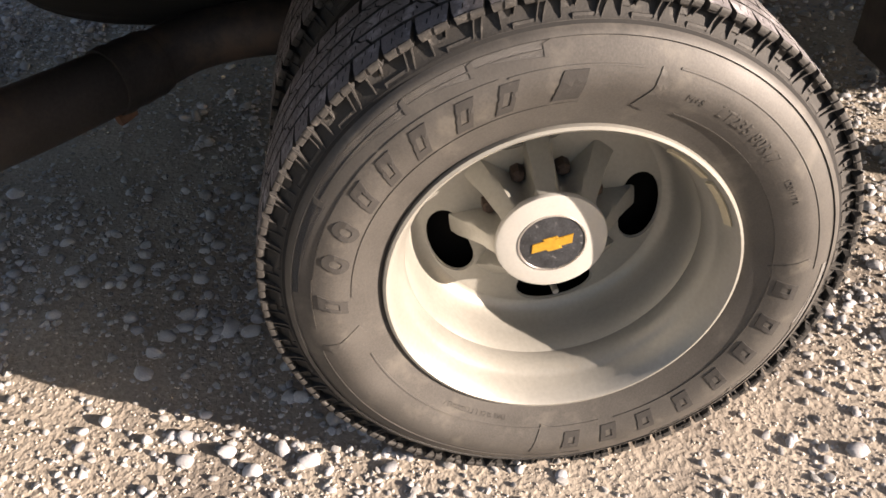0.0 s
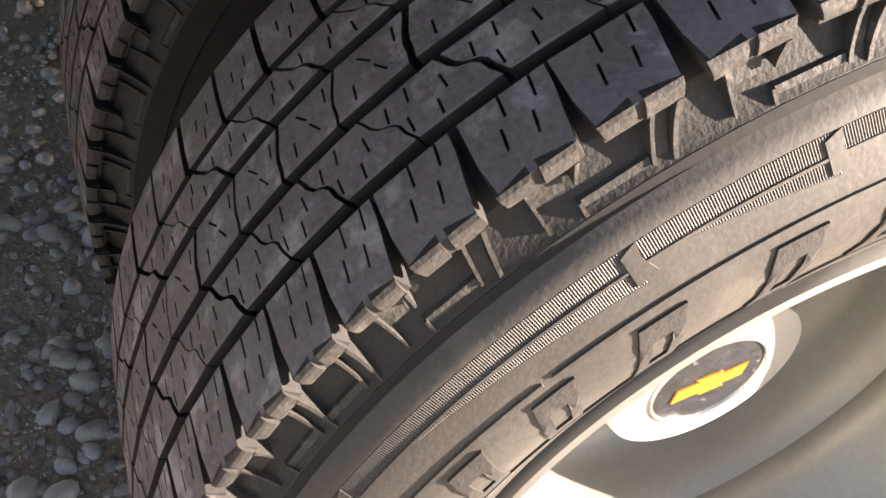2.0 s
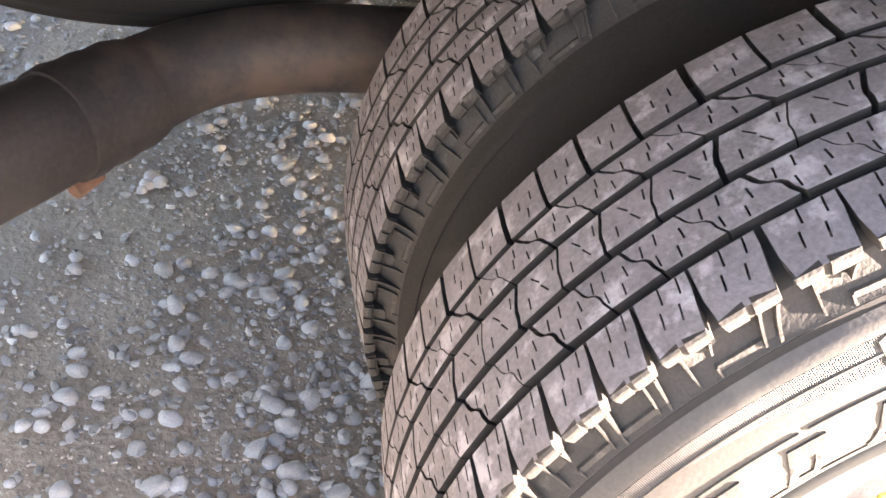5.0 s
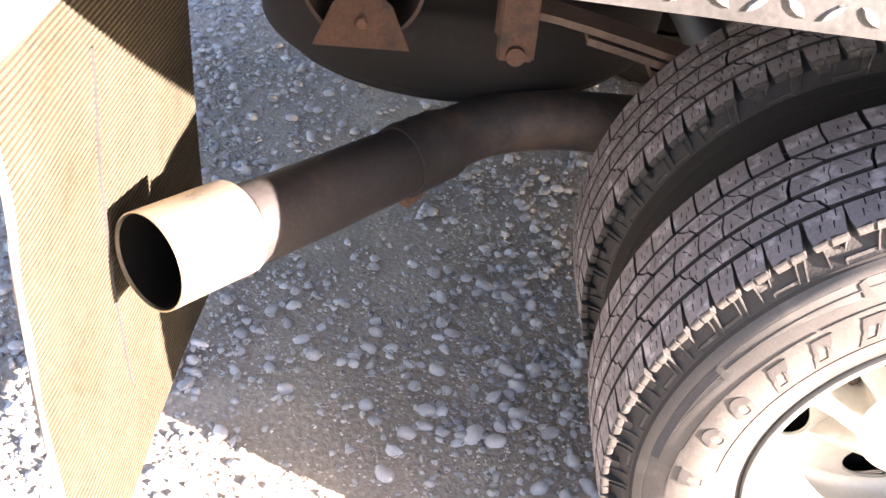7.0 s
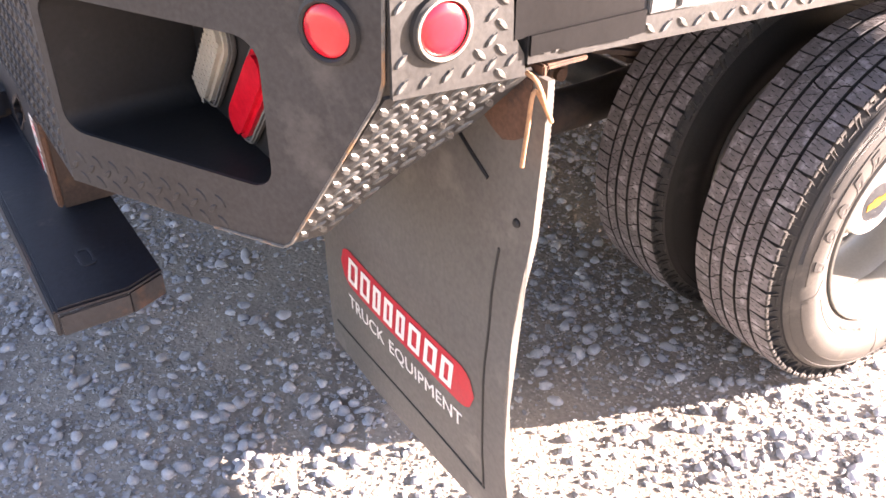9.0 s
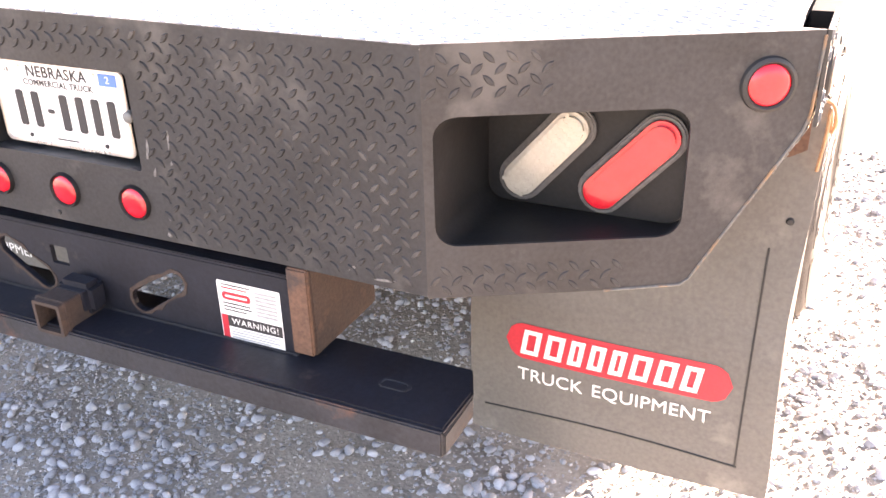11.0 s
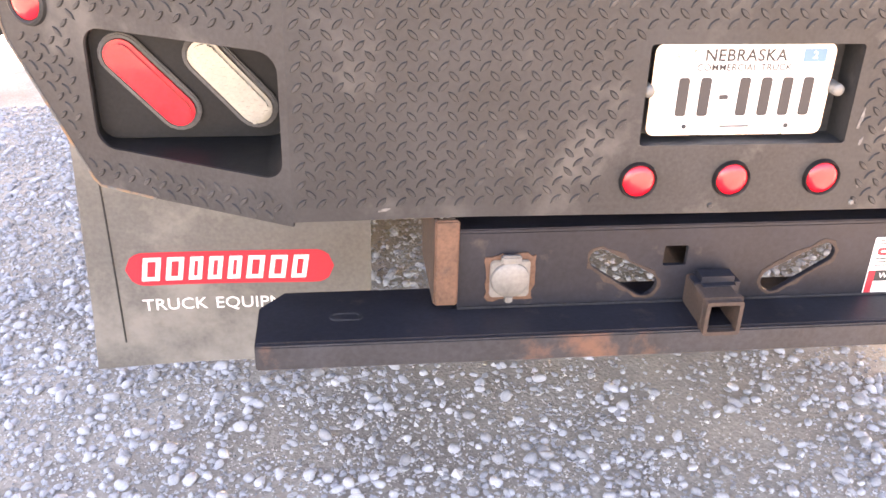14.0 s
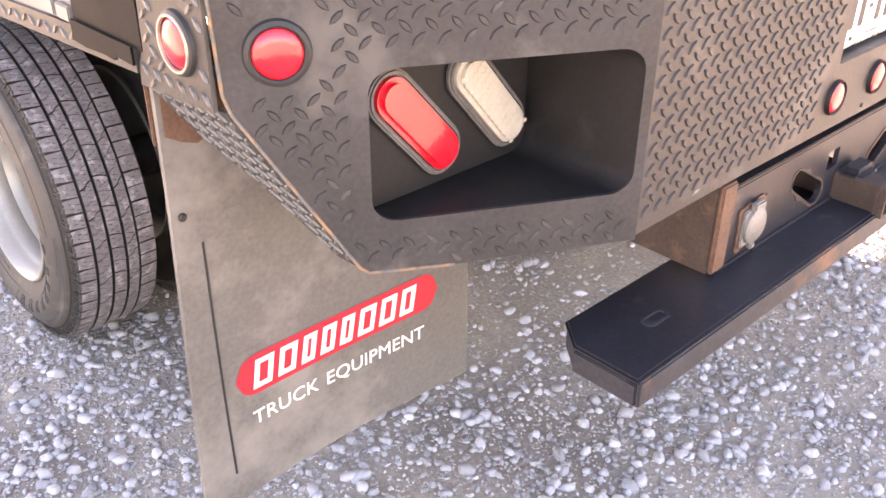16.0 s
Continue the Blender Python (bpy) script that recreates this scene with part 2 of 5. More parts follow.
def rounded(x0, x1, y0, y1, r, n=6):
    pts = []
    for cx, cy, a in ((x1 - r, y1 - r, 0), (x0 + r, y1 - r, 90), (x0 + r, y0 + r, 180), (x1 - r, y0 + r, 270)):
        pts += [(cx + r * math.cos(radians(a + 90 * k / n)), cy + r * math.sin(radians(a + 90 * k / n))) for k in range(n + 1)]
    return pts


def capsule(a, b, r, n=10):
    """The outline of a slot from a to b with round ends."""
    a, b = Vector(a), Vector(b)
    u = math.atan2(b.y - a.y, b.x - a.x)
    pts = [(b.x + r * math.cos(u - math.pi / 2 + math.pi * k / n), b.y + r * math.sin(u - math.pi / 2 + math.pi * k / n)) for k in range(n + 1)]
    return pts + [(a.x + r * math.cos(u + math.pi / 2 + math.pi * k / n), a.y + r * math.sin(u + math.pi / 2 + math.pi * k / n)) for k in range(n + 1)]


def circle(x, y, r, n=28):
    return [(x + r * math.cos(2 * math.pi * k / n), y + r * math.sin(2 * math.pi * k / n)) for k in range(n)]


def lathe(profile, n=72, axis=Matrix(), closed=False):
    """Turns a profile of (radius, height) about z."""
    bm = bmesh.new()
    rings = [[bm.verts.new((r * math.cos(2 * math.pi * k / n), r * math.sin(2 * math.pi * k / n), h)) for k in range(n)] if r > 1e-6 else [bm.verts.new((0, 0, h))] for r, h in profile]
    pairs = list(zip(rings, rings[1:])) + ([(rings[-1], rings[0])] if closed else [])
    for a, b in pairs:
        for k in range(n):
            f = [a[k % len(a)], a[(k + 1) % n % len(a)], b[(k + 1) % n % len(b)], b[k % len(b)]]
            f = list(dict.fromkeys(f))
            if len(f) > 2:
                bm.faces.new(f)
    bmesh.ops.transform(bm, verts=bm.verts, matrix=axis)
    return bm


def tube(points, r, n=28, wall=0.0):
    """A round pipe through points."""
    pts = [Vector(p) for p in points]
    bm = bmesh.new()
    rings = []
    side = None
    for i, p in enumerate(pts):
        d = (pts[min(i + 1, len(pts) - 1)] - pts[max(i - 1, 0)]).normalized()
        side = (d.orthogonal() if side is None else side - d * side.dot(d)).normalized()
        up = d.cross(side)
        rr = r[i] if isinstance(r, (list, tuple)) else r
        rings.append([bm.verts.new(p + rr * (math.cos(2 * math.pi * k / n) * side + math.sin(2 * math.pi * k / n) * up)) for k in range(n)])
    for a, b in zip(rings, rings[1:]):
        for k in range(n):
            bm.faces.new((a[k], a[(k + 1) % n], b[(k + 1) % n], b[k]))
    if wall:
        bmesh.ops.recalc_face_normals(bm, faces=bm.faces)
        bmesh.ops.solidify(bm, geom=list(bm.faces), thickness=wall)
    else:
        bm.faces.new(rings[0][::-1])
        bm.faces.new(rings[-1])
    return bm


def join(*bms):
    """All given meshes in the first one."""
    out = bms[0]
    for b in bms[1:]:
        me = bpy.data.meshes.new("tmp")
        b.to_mesh(me)
        b.free()
        out.from_mesh(me)
        bpy.data.meshes.remove(me)
    return out


def smooth_path(points, n=6):
    pts = [Vector(p) for p in points]
    out = []
    for i in range(len(pts) - 1):
        a, b, c, d = pts[max(i - 1, 0)], pts[i], pts[i + 1], pts[min(i + 2, len(pts) - 1)]
        for k in range(n):
            t = k / n
            out.append(0.5 * (2 * b + (c - a) * t + (2 * a - 5 * b + 4 * c - d) * t * t + (3 * b - a - 3 * c + d) * t ** 3))
    return out + [pts[-1]]


def lettering(text, size, m, mat, name, parent, extrude=0.001, label="", spacing=1.0, width=1.0, offset=0.0):
    """Built-in font turned into a mesh; x along the line, y up, centred."""
    cu = bpy.data.curves.new("letters", "FONT")
    cu.body, cu.size, cu.extrude, cu.align_x, cu.align_y = text, size, extrude, "CENTER", "CENTER"
    cu.space_character, cu.resolution_u, cu.offset = spacing, 3, offset
    tmp = bpy.data.objects.new("letters", cu)
    me = bpy.data.meshes.new_from_object(tmp)
    bpy.data.objects.remove(tmp)
    bpy.data.curves.remove(cu)
    me.transform(Matrix.Diagonal((width, 1, 1, 1)))
    me.materials.clear()
    me.materials.append(mat)
    return part(name, me, None, parent, label, m)


def bevelled_lozenges(spots, long, wide, tall, z0=0.0):
    """Raised tread-plate bars on the x, y plane: (x, y, turn in degrees)."""
    verts, faces = [], []
    for x, y, a in spots:
        c, s = math.cos(radians(a)), math.sin(radians(a))
        n = len(verts)
        rim = [(-1, 0), (-0.5, -0.8), (0, -1), (0.5, -0.8), (1, 0), (0.5, 0.8), (0, 1), (-0.5, 0.8)]
        for k, h in ((1.0, -0.0005), (0.62, tall)):
            for u, v in rim:
                u, v = u * long / 2 * (k if h < 0 else 0.78), v * wide / 2 * k
                verts.append((x + c * u - s * v, y + s * u + c * v, z0 + h))
        faces += [(n + i, n + (i + 1) % 8, n + 8 + (i + 1) % 8, n + 8 + i) for i in range(8)] + [tuple(n + 8 + i for i in range(8))]
    me = bpy.data.meshes.new("raised_tread")
    me.from_pydata(verts, [], faces)
    return me


def inside(poly, x, y):
    hit = False
    for (x0, y0), (x1, y1) in zip(poly, poly[1:] + poly[:1]):
        if (y0 > y) != (y1 > y) and x < (x1 - x0) * (y - y0) / (y1 - y0) + x0:
            hit = not hit
    return hit


def tread_pattern(outline, holes, pitch, flip=1, reach=0.36):
    """Where bars fit on a plate: a basket of bars turned to and fro."""
    xs, ys = [p[0] for p in outline], [p[1] for p in outline]
    spots, row = [], 0
    y = min(ys) + pitch * 0.4
    while y < max(ys):
        x = min(xs) + pitch * (0.4 if row % 2 else 0.9)
        k = 0
        while x < max(xs):
            reach_m = pitch * reach
            a = 45 if row % 2 else -45
            fit_in = all(inside(outline, x + dx * reach_m, y + dy * reach_m) for dx, dy in ((1, 1), (1, -1), (-1, 1), (-1, -1)))
            clear = not any(inside(h, x + dx * reach_m, y + dy * reach_m) for h in holes for dx, dy in ((0, 0), (1, 1), (1, -1), (-1, 1), (-1, -1)))
            if fit_in and clear:
                spots.append((x, y, a * flip))
            x += pitch
            k += 1
        y += pitch * 0.5
        row += 1
    return spots


# ---- ground ----
def ground_height(x, y):
    return 0.010 * noise.noise(Vector((x * 1.3, y * 1.3, 0.3))) + 0.004 * noise.noise(Vector((x * 6, y * 6, 4)))


def build_ground():
    bm = bmesh.new()
    xs = [-400, -60, -12, -5] + [-3 + 0.06 * i for i in range(101)] + [5, 12, 60, 400]
    ys = [-400, -60, -12, -4] + [-2 + 0.06 * i for i in range(101)] + [6, 12, 60, 400]
    grid = [[bm.verts.new((x, y, ground_height(x, y) if abs(x) < 4 and abs(y) < 5 else 0.0)) for x in xs] for y in ys]
    for a, b in zip(grid, grid[1:]):
        for k in range(len(xs) - 1):
            bm.faces.new((a[k], a[k + 1], b[k + 1], b[k]))
    g = part("ground", bm, M_DIRT, smooth=80)
    tagged(g, "packed brown dirt lot under loose gravel", "ground", kind="structure")


def build_gravel(count, sizes, name, label, rng, area, sink, detail, even=0.55, mat=None, sandy=0.0):
    """Loose stones: low, rounded and uneven, in drifts."""
    shapes = []
    for _ in range(14):
        b = bmesh.new()
        if detail:
            bmesh.ops.create_icosphere(b, subdivisions=detail, radius=1)
        else:
            bmesh.ops.create_cone(b, cap_ends=True, segments=5, radius1=1.0, radius2=0.55, depth=1.3)
        off = Vector((rng.random(), rng.random(), rng.random())) * 40
        for v in b.verts:
            v.co *= 1 + 0.42 * noise.noise(v.co * 0.9 + off) + 0.10 * noise.noise(v.co * 2.5 + off)
        b.verts.index_update()
        shapes.append((np.array([v.co[:] for v in b.verts]), [[v.index for v in f.verts] for f in b.faces]))
        b.free()
    verts, faces, total = [], [], 0
    x0, x1, y0, y1 = area
    placed = 0
    while placed < count:
        x, y = rng.uniform(x0, x1), rng.uniform(y0, y1)
        drift = even + 0.62 * noise.noise(Vector((x * 2.2, y * 2.2, 7))) + (0.45 if x < -0.95 else 0.0) + (0.3 if y < 0.25 and x < 1.0 else 0.0) + (sandy if x > 0.9 else 0.0)
        if rng.random() > drift:
            continue
        placed += 1
        s = sizes[0] + (sizes[1] - sizes[0]) * rng.random() ** 2.0
        m = Euler((rng.uniform(-0.4, 0.4), rng.uniform(-0.4, 0.4), rng.uniform(0, 6.28))).to_matrix() @ Matrix.Diagonal((s * rng.uniform(0.9, 1.4), s * rng.uniform(0.75, 1.05), s * rng.uniform(0.55, 0.85)))
        vs, fs = shapes[rng.randrange(14)]
        verts.append(vs @ np.array(m).T + np.array((x, y, ground_height(x, y) + s * sink)))
        faces += [tuple(total + i for i in f) for f in fs]
        total += len(vs)
    me = bpy.data.meshes.new(name)
    me.from_pydata(np.concatenate(verts).tolist(), [], faces)
    me.materials.append(mat or M_STONE)
    me.polygons.foreach_set("use_smooth", [True] * len(me.polygons))
    me.set_sharp_from_angle(angle=radians(46))
    tagged(new(name, me), label, "gravel", kind="stuff")


build_ground()
rng = random.Random(5)
build_gravel(7600, (0.0078, 0.0165), "gravel", "loose grey rounded gravel stones on dirt", rng, (-2.6, 2.2, -0.8, 3.0), 0.22, 2, 0.5, sandy=-0.2)
build_gravel(56000, (0.0034, 0.0092), "small_gravel", "small grey gravel between the stones", rng, (-2.6, 2.2, -0.8, 3.0), 0.18, 1, 0.55, M_PEBBLE, -0.08)
build_gravel(62000, (0.0018, 0.0042), "grit", "fine pale grit on the packed dirt", rng, (-2.2, 2.0, -0.6, 2.6), 0.1, 0, 0.55, M_GRIT, 0.45)

# ---- truck ----
truck = new("flatbed_truck")
truck.matrix_basis = pose(0, 0, -0.005, 0, 1.05, 0)
tagged(truck, "black flatbed work truck with dual rear wheels on gravel", "truck")
WING = math.atan2(0.236, 0.44)
AXLE_Y, AXLE_Z = 1.484, 0.398
TOE = -1.6


def upright(x, y, z, turn=0.0):
    """A plate's place: its x runs across, its y up, and its face looks to the rear."""
    return Matrix.Translation((x, y, z)) @ Matrix.Rotation(turn, 4, "Z") @ Matrix.Rotation(radians(90), 4, "X")


def outward(x, y, z, s):
    """A plate's place on the side of the truck: its x runs forwards, its y up, its face looks outwards."""
    return Matrix(((0, 0, s, x), (1, 0, 0, y), (0, 1, 0, z), (0, 0, 0, 1)))


def stuff(ob):
    return tagged(ob, kind="stuff")


def round_lamp(m, r, label, bezel=None):
    lamp = part("marker_lamp", lathe([(0, 0.010), (r * 0.55, 0.0093), (r * 0.85, 0.007), (r * 0.97, 0.004), (r, -0.004)], 32), M_RED, truck, label, m, smooth=True)
    part("grommet", lathe([(r * 0.99, -0.002), (r * 1.0, 0.0045), (r * 1.1, 0.0075), (r * (1.15 if r < 0.03 else 1.26), 0.0045), (r * (1.2 if r < 0.03 else 1.33), -0.003)], 32), M_POCKET if r < 0.03 else M_GASKET, lamp, smooth=True)
    if bezel:
        part("bezel", lathe([(r * 1.0, 0.002), (r * 1.04, 0.0085), (r * 1.13, 0.0085), (r * 1.17, 0.004)], 32), bezel, lamp, "scuffed metal bezel", smooth=True)
    return lamp


def screw(parent, m, r=0.006, mat=None, name="bolt"):
    return part(name, lathe([(0, r * 0.75), (r * 0.7, r * 0.7), (r, r * 0.35), (r, -0.002)], 12), mat or M_RUST, parent, m=m, smooth=True)


def build_rear_panel():
    outline = [(-0.751, 0.738), (-0.45, 0.741), (0.0, 0.737), (0.45, 0.738), (0.733, 0.733), (0.733, 1.126), (-0.751, 1.126)]
    hole = rounded(-0.172, 0.192, 0.864, 1.036, 0.006, 2)
    panel = part("rear_panel", prism(outline, 0.006, [hole], upright(0, 0.006, 0)), M_PLATE, truck, "black tread-plate tailboard, worn and dusty")
    spots = tread_pattern([(-0.749, 0.745), (0.731, 0.742), (0.731, 1.122), (-0.749, 1.125)], [rounded(-0.18, 0.20, 0.855, 1.045, 0.01), rounded(-0.215, 0.215, 0.742, 0.866, 0.01)], 0.033)
    me = bevelled_lozenges(spots, 0.0255, 0.0098, 0.0028)
    me.materials.append(M_PLATE)
    stuff(part("raised_tread", me, None, panel, m=upright(0, 0, 0)))
    part("deck_edge", box(-0.751, 0.733, 0.006, 0.279, 1.119, 1.125), M_DECK, truck, "pale worn rear edge of the deck")
    for x in (-0.166, 0.0, 0.164):
        round_lamp(upright(x, -0.001, 0.802), 0.0285, "round red rear marker lamp")
    # scraped places beside the plate and along the lower edge
    rng = random.Random(11)
    for x, z, long, wide, lean in ((0.213, 0.905, 0.050, 0.007, 80), (0.222, 0.868, 0.022, 0.006, 70), (0.262, 0.930, 0.038, 0.006, 86), (0.262, 0.890, 0.016, 0.005, 60), (0.236, 0.786, 0.018, 0.007, 95), (-0.60, 0.757, 0.03, 0.006, 10), (0.66, 0.748, 0.05, 0.006, 4), (0.60, 0.758, 0.018, 0.006, 30)):
        ring = [(long / 2 * math.cos(q) * rng.uniform(0.6, 1.1), wide / 2 * math.sin(q) * rng.uniform(0.4, 1.2)) for q in [2 * math.pi * i / 11 for i in range(11)]]
        part("scrape", prism(ring, 0.0006, (), upright(x, -0.0004, z) @ Matrix.Rotation(radians(lean), 4, "Z")), M_SCRAPE, panel, "pale scraped paint")
    screw(panel, upright(0.232, 0.0, 0.752), 0.005, M_SOCKET)
    screw(panel, upright(-0.03, 0.0, 0.752), 0.005, M_BLACK)


def build_wing(s):
    """The swept corner with its lamp pocket; s is 1 or -1 for the side."""
    c = math.cos(WING)
    outline = [(0.757, 0.730), (1.0, 0.730), (1.106, 0.734), (1.118, 0.744), (1.247, 0.980), (1.254, 1.005), (1.258, 1.127), (0.757, 1.127)]
    pocket = rounded(0.770, 1.100, 0.818 if s > 0 else 0.810, 1.022, 0.032)
    f = lambda pts: [(s * (x - 0.757) / c, z) for x, z in pts]
    m = upright(s * 0.757, 0.0, 0, s * WING)
    label = "swept tread-plate corner with a lamp pocket" if s < 0 else "swept corner plate, smooth and scuffed, with a lamp pocket"
    wing = part("corner_wing", prism(f(outline), 0.006, [f(pocket)], m @ Matrix.Translation((0, 0, -0.006))), M_PLATE, truck, label)
    holes = [f(rounded(0.760, 1.112, 0.80, 1.03, 0.03)), circle(s * (1.194 - 0.757) / c, 1.052, 0.05)]
    if s > 0:
        holes.append(f([(0.93, 0.81), (1.4, 0.81), (1.4, 1.2), (0.93, 1.2)]))
        holes.append(f([(1.04, 0.7), (1.4, 0.7), (1.4, 1.2), (1.04, 1.2)]))
    me = bevelled_lozenges(tread_pattern(f(outline), holes, 0.033), 0.0255, 0.0098, 0.0028 if s < 0 else 0.0018)
    me.materials.append(M_PLATE)
    stuff(part("raised_tread", me, None, wing, m=m))
    bm = bmesh.new()
    ring = [Vector((s * x, (x - 0.757) * math.tan(WING) + 0.003, z)) for x, z in rounded(0.769, 1.101, 0.817 if s > 0 else 0.809, 1.023, 0.033)]
    deep = [Vector((s * x, 0.226, z)) for x, z in pocket]
    a, b = [bm.verts.new(p) for p in ring], [bm.verts.new(p) for p in deep]
    for k in range(len(a)):
        bm.faces.new((a[k], a[(k + 1) % len(a)], b[(k + 1) % len(b)], b[k]))
    pocket_ob = part("lamp_pocket", bm, M_POCKET, truck, "recessed lamp pocket with shade in its colour", smooth=40)
    back = 0.213
    lift = -0.008 if s > 0 else -0.004
    slide = 0.011 if s > 0 else 0.0
    part("back_plate", prism([(s * x, z) for x, z in rounded(0.772, 1.098, 0.822 if s > 0 else 0.814, 1.018, 0.03)], 0.003, (), upright(0, back + 0.0035, 0)), M_POCKET, pocket_ob, "dusty lamp plate with shade in its colour")
    top = [(s * x, y) for x, y in ((0.757, 0.0), (1.256, 0.268), (1.256, 0.28), (0.757, 0.28))]
    part("deck_edge", prism(top, 0.006, (), Matrix.Translation((0, 0, 1.119))), M_DECK, truck, "pale worn corner of the deck")
    rim = [(s * x, (x - 0.757) * math.tan(WING) - 0.0005, z) for x, z in ((1.0, 0.730), (1.106, 0.734), (1.118, 0.744), (1.18, 0.857), (1.247, 0.980), (1.254, 1.005), (1.258, 1.12))]
    part("worn_edge", tube(rim, 0.0024, 6), M_WORNEDGE, wing, "chipped rusty plate edge")
    for name, lo, hi, mat in (("tail_lamp", (0.957, 0.873), (1.046, 0.972), M_RED), ("reverse_lamp", (0.822, 0.876), (0.905, 0.971), M_CLEAR)):
        mm = upright(s * slide, back, lift)
        pts = capsule((s * lo[0], lo[1]), (s * hi[0], hi[1]), 0.0285)
        lamp = part(name, prism(pts, 0.022, (), mm, bevel=0.007), mat, truck, "oval red tail lamp" if mat is M_RED else "oval clear reversing lamp", smooth=True)
        part("grommet", prism(capsule((s * lo[0], lo[1]), (s * hi[0], hi[1]), 0.0385), 0.011, (capsule((s * lo[0], lo[1]), (s * hi[0], hi[1]), 0.029),), mm, bevel=0.003), M_GROMMET, lamp, smooth=True)
        if mat is M_CLEAR:
            cells = []
            d = Vector((hi[0] - lo[0], hi[1] - lo[1]))
            n = Vector((-d.y, d.x)).normalized()
            for i in range(13):
                for j in range(-2, 3):
                    p = Vector(lo) + d * (-0.12 + 1.24 * i / 12) + n * j * 0.0095
                    cells.append(box(s * p.x - 0.0032, s * p.x + 0.0032, back - 0.0227, back - 0.0215, p.y - 0.0032, p.y + 0.0032))
            stuff(part("lens_cell", join(*cells), M_CLEAR, lamp, m=Matrix.Translation((s * slide, 0, lift))))
    round_lamp(upright(s * 1.194, 0.2345 - 0.002, 1.052, s * WING), 0.0315, "round red corner marker lamp")


def build_side(s):
    """Return plates and rail of one side."""
    outline = [(0.271, 0.985), (0.455, 0.972), (0.452, 1.0), (0.435, 1.03), (0.43, 1.127), (0.271, 1.127)]
    panel = part("side_plate", prism(outline, 0.006, (), outward(s * 1.259, 0, 0, s)), M_SIDEPLATE, truck, "bare worn tread-plate corner side")
    me = bevelled_lozenges(tread_pattern(outline, [circle(0.335, 1.056, 0.047)], 0.030, reach=0.25), 0.024, 0.0085, 0.003)
    me.materials.append(M_BARS)
    stuff(part("raised_tread", me, None, panel, m=outward(s * 1.265, 0, 0, s)))
    round_lamp(outward(s * 1.266, 0.335, 1.056, s), 0.0315, "round red side marker lamp in a metal bezel", M_BEZEL)
    # slanted gusset under the corner
    a, b = Vector((s * 1.252, 0.268, 0.982)), Vector((s * 1.116, 0.194, 0.742))
    ex = Vector((s * 0.004, 0.195, -0.008))
    u, w = (b - a).normalized(), ex.normalized()
    n = u.cross(w).normalized() * s
    if n.x * s < 0:
        n = -n
    m = Matrix((( w.x, u.x, n.x, a.x), (w.y, u.y, n.y, a.y), (w.z, u.z, n.z, a.z), (0, 0, 0, 1)))
    L = (b - a).length
    shape = [(0, 0), (0.205, 0.0), (0.205, 0.012), (0.175, 0.09), (0.11, 0.165), (0.08, 0.22), (0.05, L), (0, L)]
    gusset = part("corner_gusset", prism(shape, 0.005, (), m @ Matrix.Translation((0, 0, -0.005))), M_SIDEPLATE, truck, "slanted worn tread-plate gusset")
    me = bevelled_lozenges(tread_pattern(shape, [], 0.027, reach=0.25), 0.0255, 0.0105, 0.0026)
    me.transform(m)
    me.materials.append(M_BARS)
    stuff(part("raised_tread", me, None, gusset))
    # rail: bare strip below, black then grey panel above
    x0, x1 = sorted((s * 1.224, s * 1.266))
    strip = part("side_rail", prism([(0.455, 0.988), (2.2, 0.890), (2.2, 0.925), (0.455, 1.022)], 0.05, (), outward(s * 1.218, 0, 0, s)), M_SIDEPLATE, truck, "bare tread-plate rail along the bed")
    spots = [(0.472 + 0.030 * k, 1.004 - 0.00169 * k, 40 if k % 2 else -40) for k in range(57)]
    me = bevelled_lozenges(spots, 0.026, 0.009, 0.003)
    me.materials.append(M_BARS)
    stuff(part("raised_tread", me, None, strip, m=outward(s * 1.268, 0, 0, s)))
    cover = [(0.456, 0.999), (0.500, 1.000), (0.512, 0.993), (0.540, 0.994), (0.600, 0.990), (0.640, 0.992), (0.640, 1.022), (0.456, 1.024)]
    part("rail_paint", prism(cover, 0.004, (), outward(s * 1.2683, 0, 0, s)), M_RAILBLACK, truck, "black paint left on the rail")
    part("rail_panel", box(x0, x1, 0.436, 0.640, 1.021, 1.119), M_RAILBLACK, truck, "black painted panel")
    part("rail_panel", prism([(0.644, 1.010), (2.2, 0.922), (3.4, 0.90), (3.4, 1.124), (0.644, 1.124)], 0.043, (), outward(s * 1.218, 0, 0, s)), M_GREY, truck, "pale grey side panel")
    for y in (0.648, 0.702):
        part("seam_tab", box(*sorted((s * 1.261, s * 1.270)), y, y + 0.045, 1.013, 1.036, 0.002), M_GREY, truck)


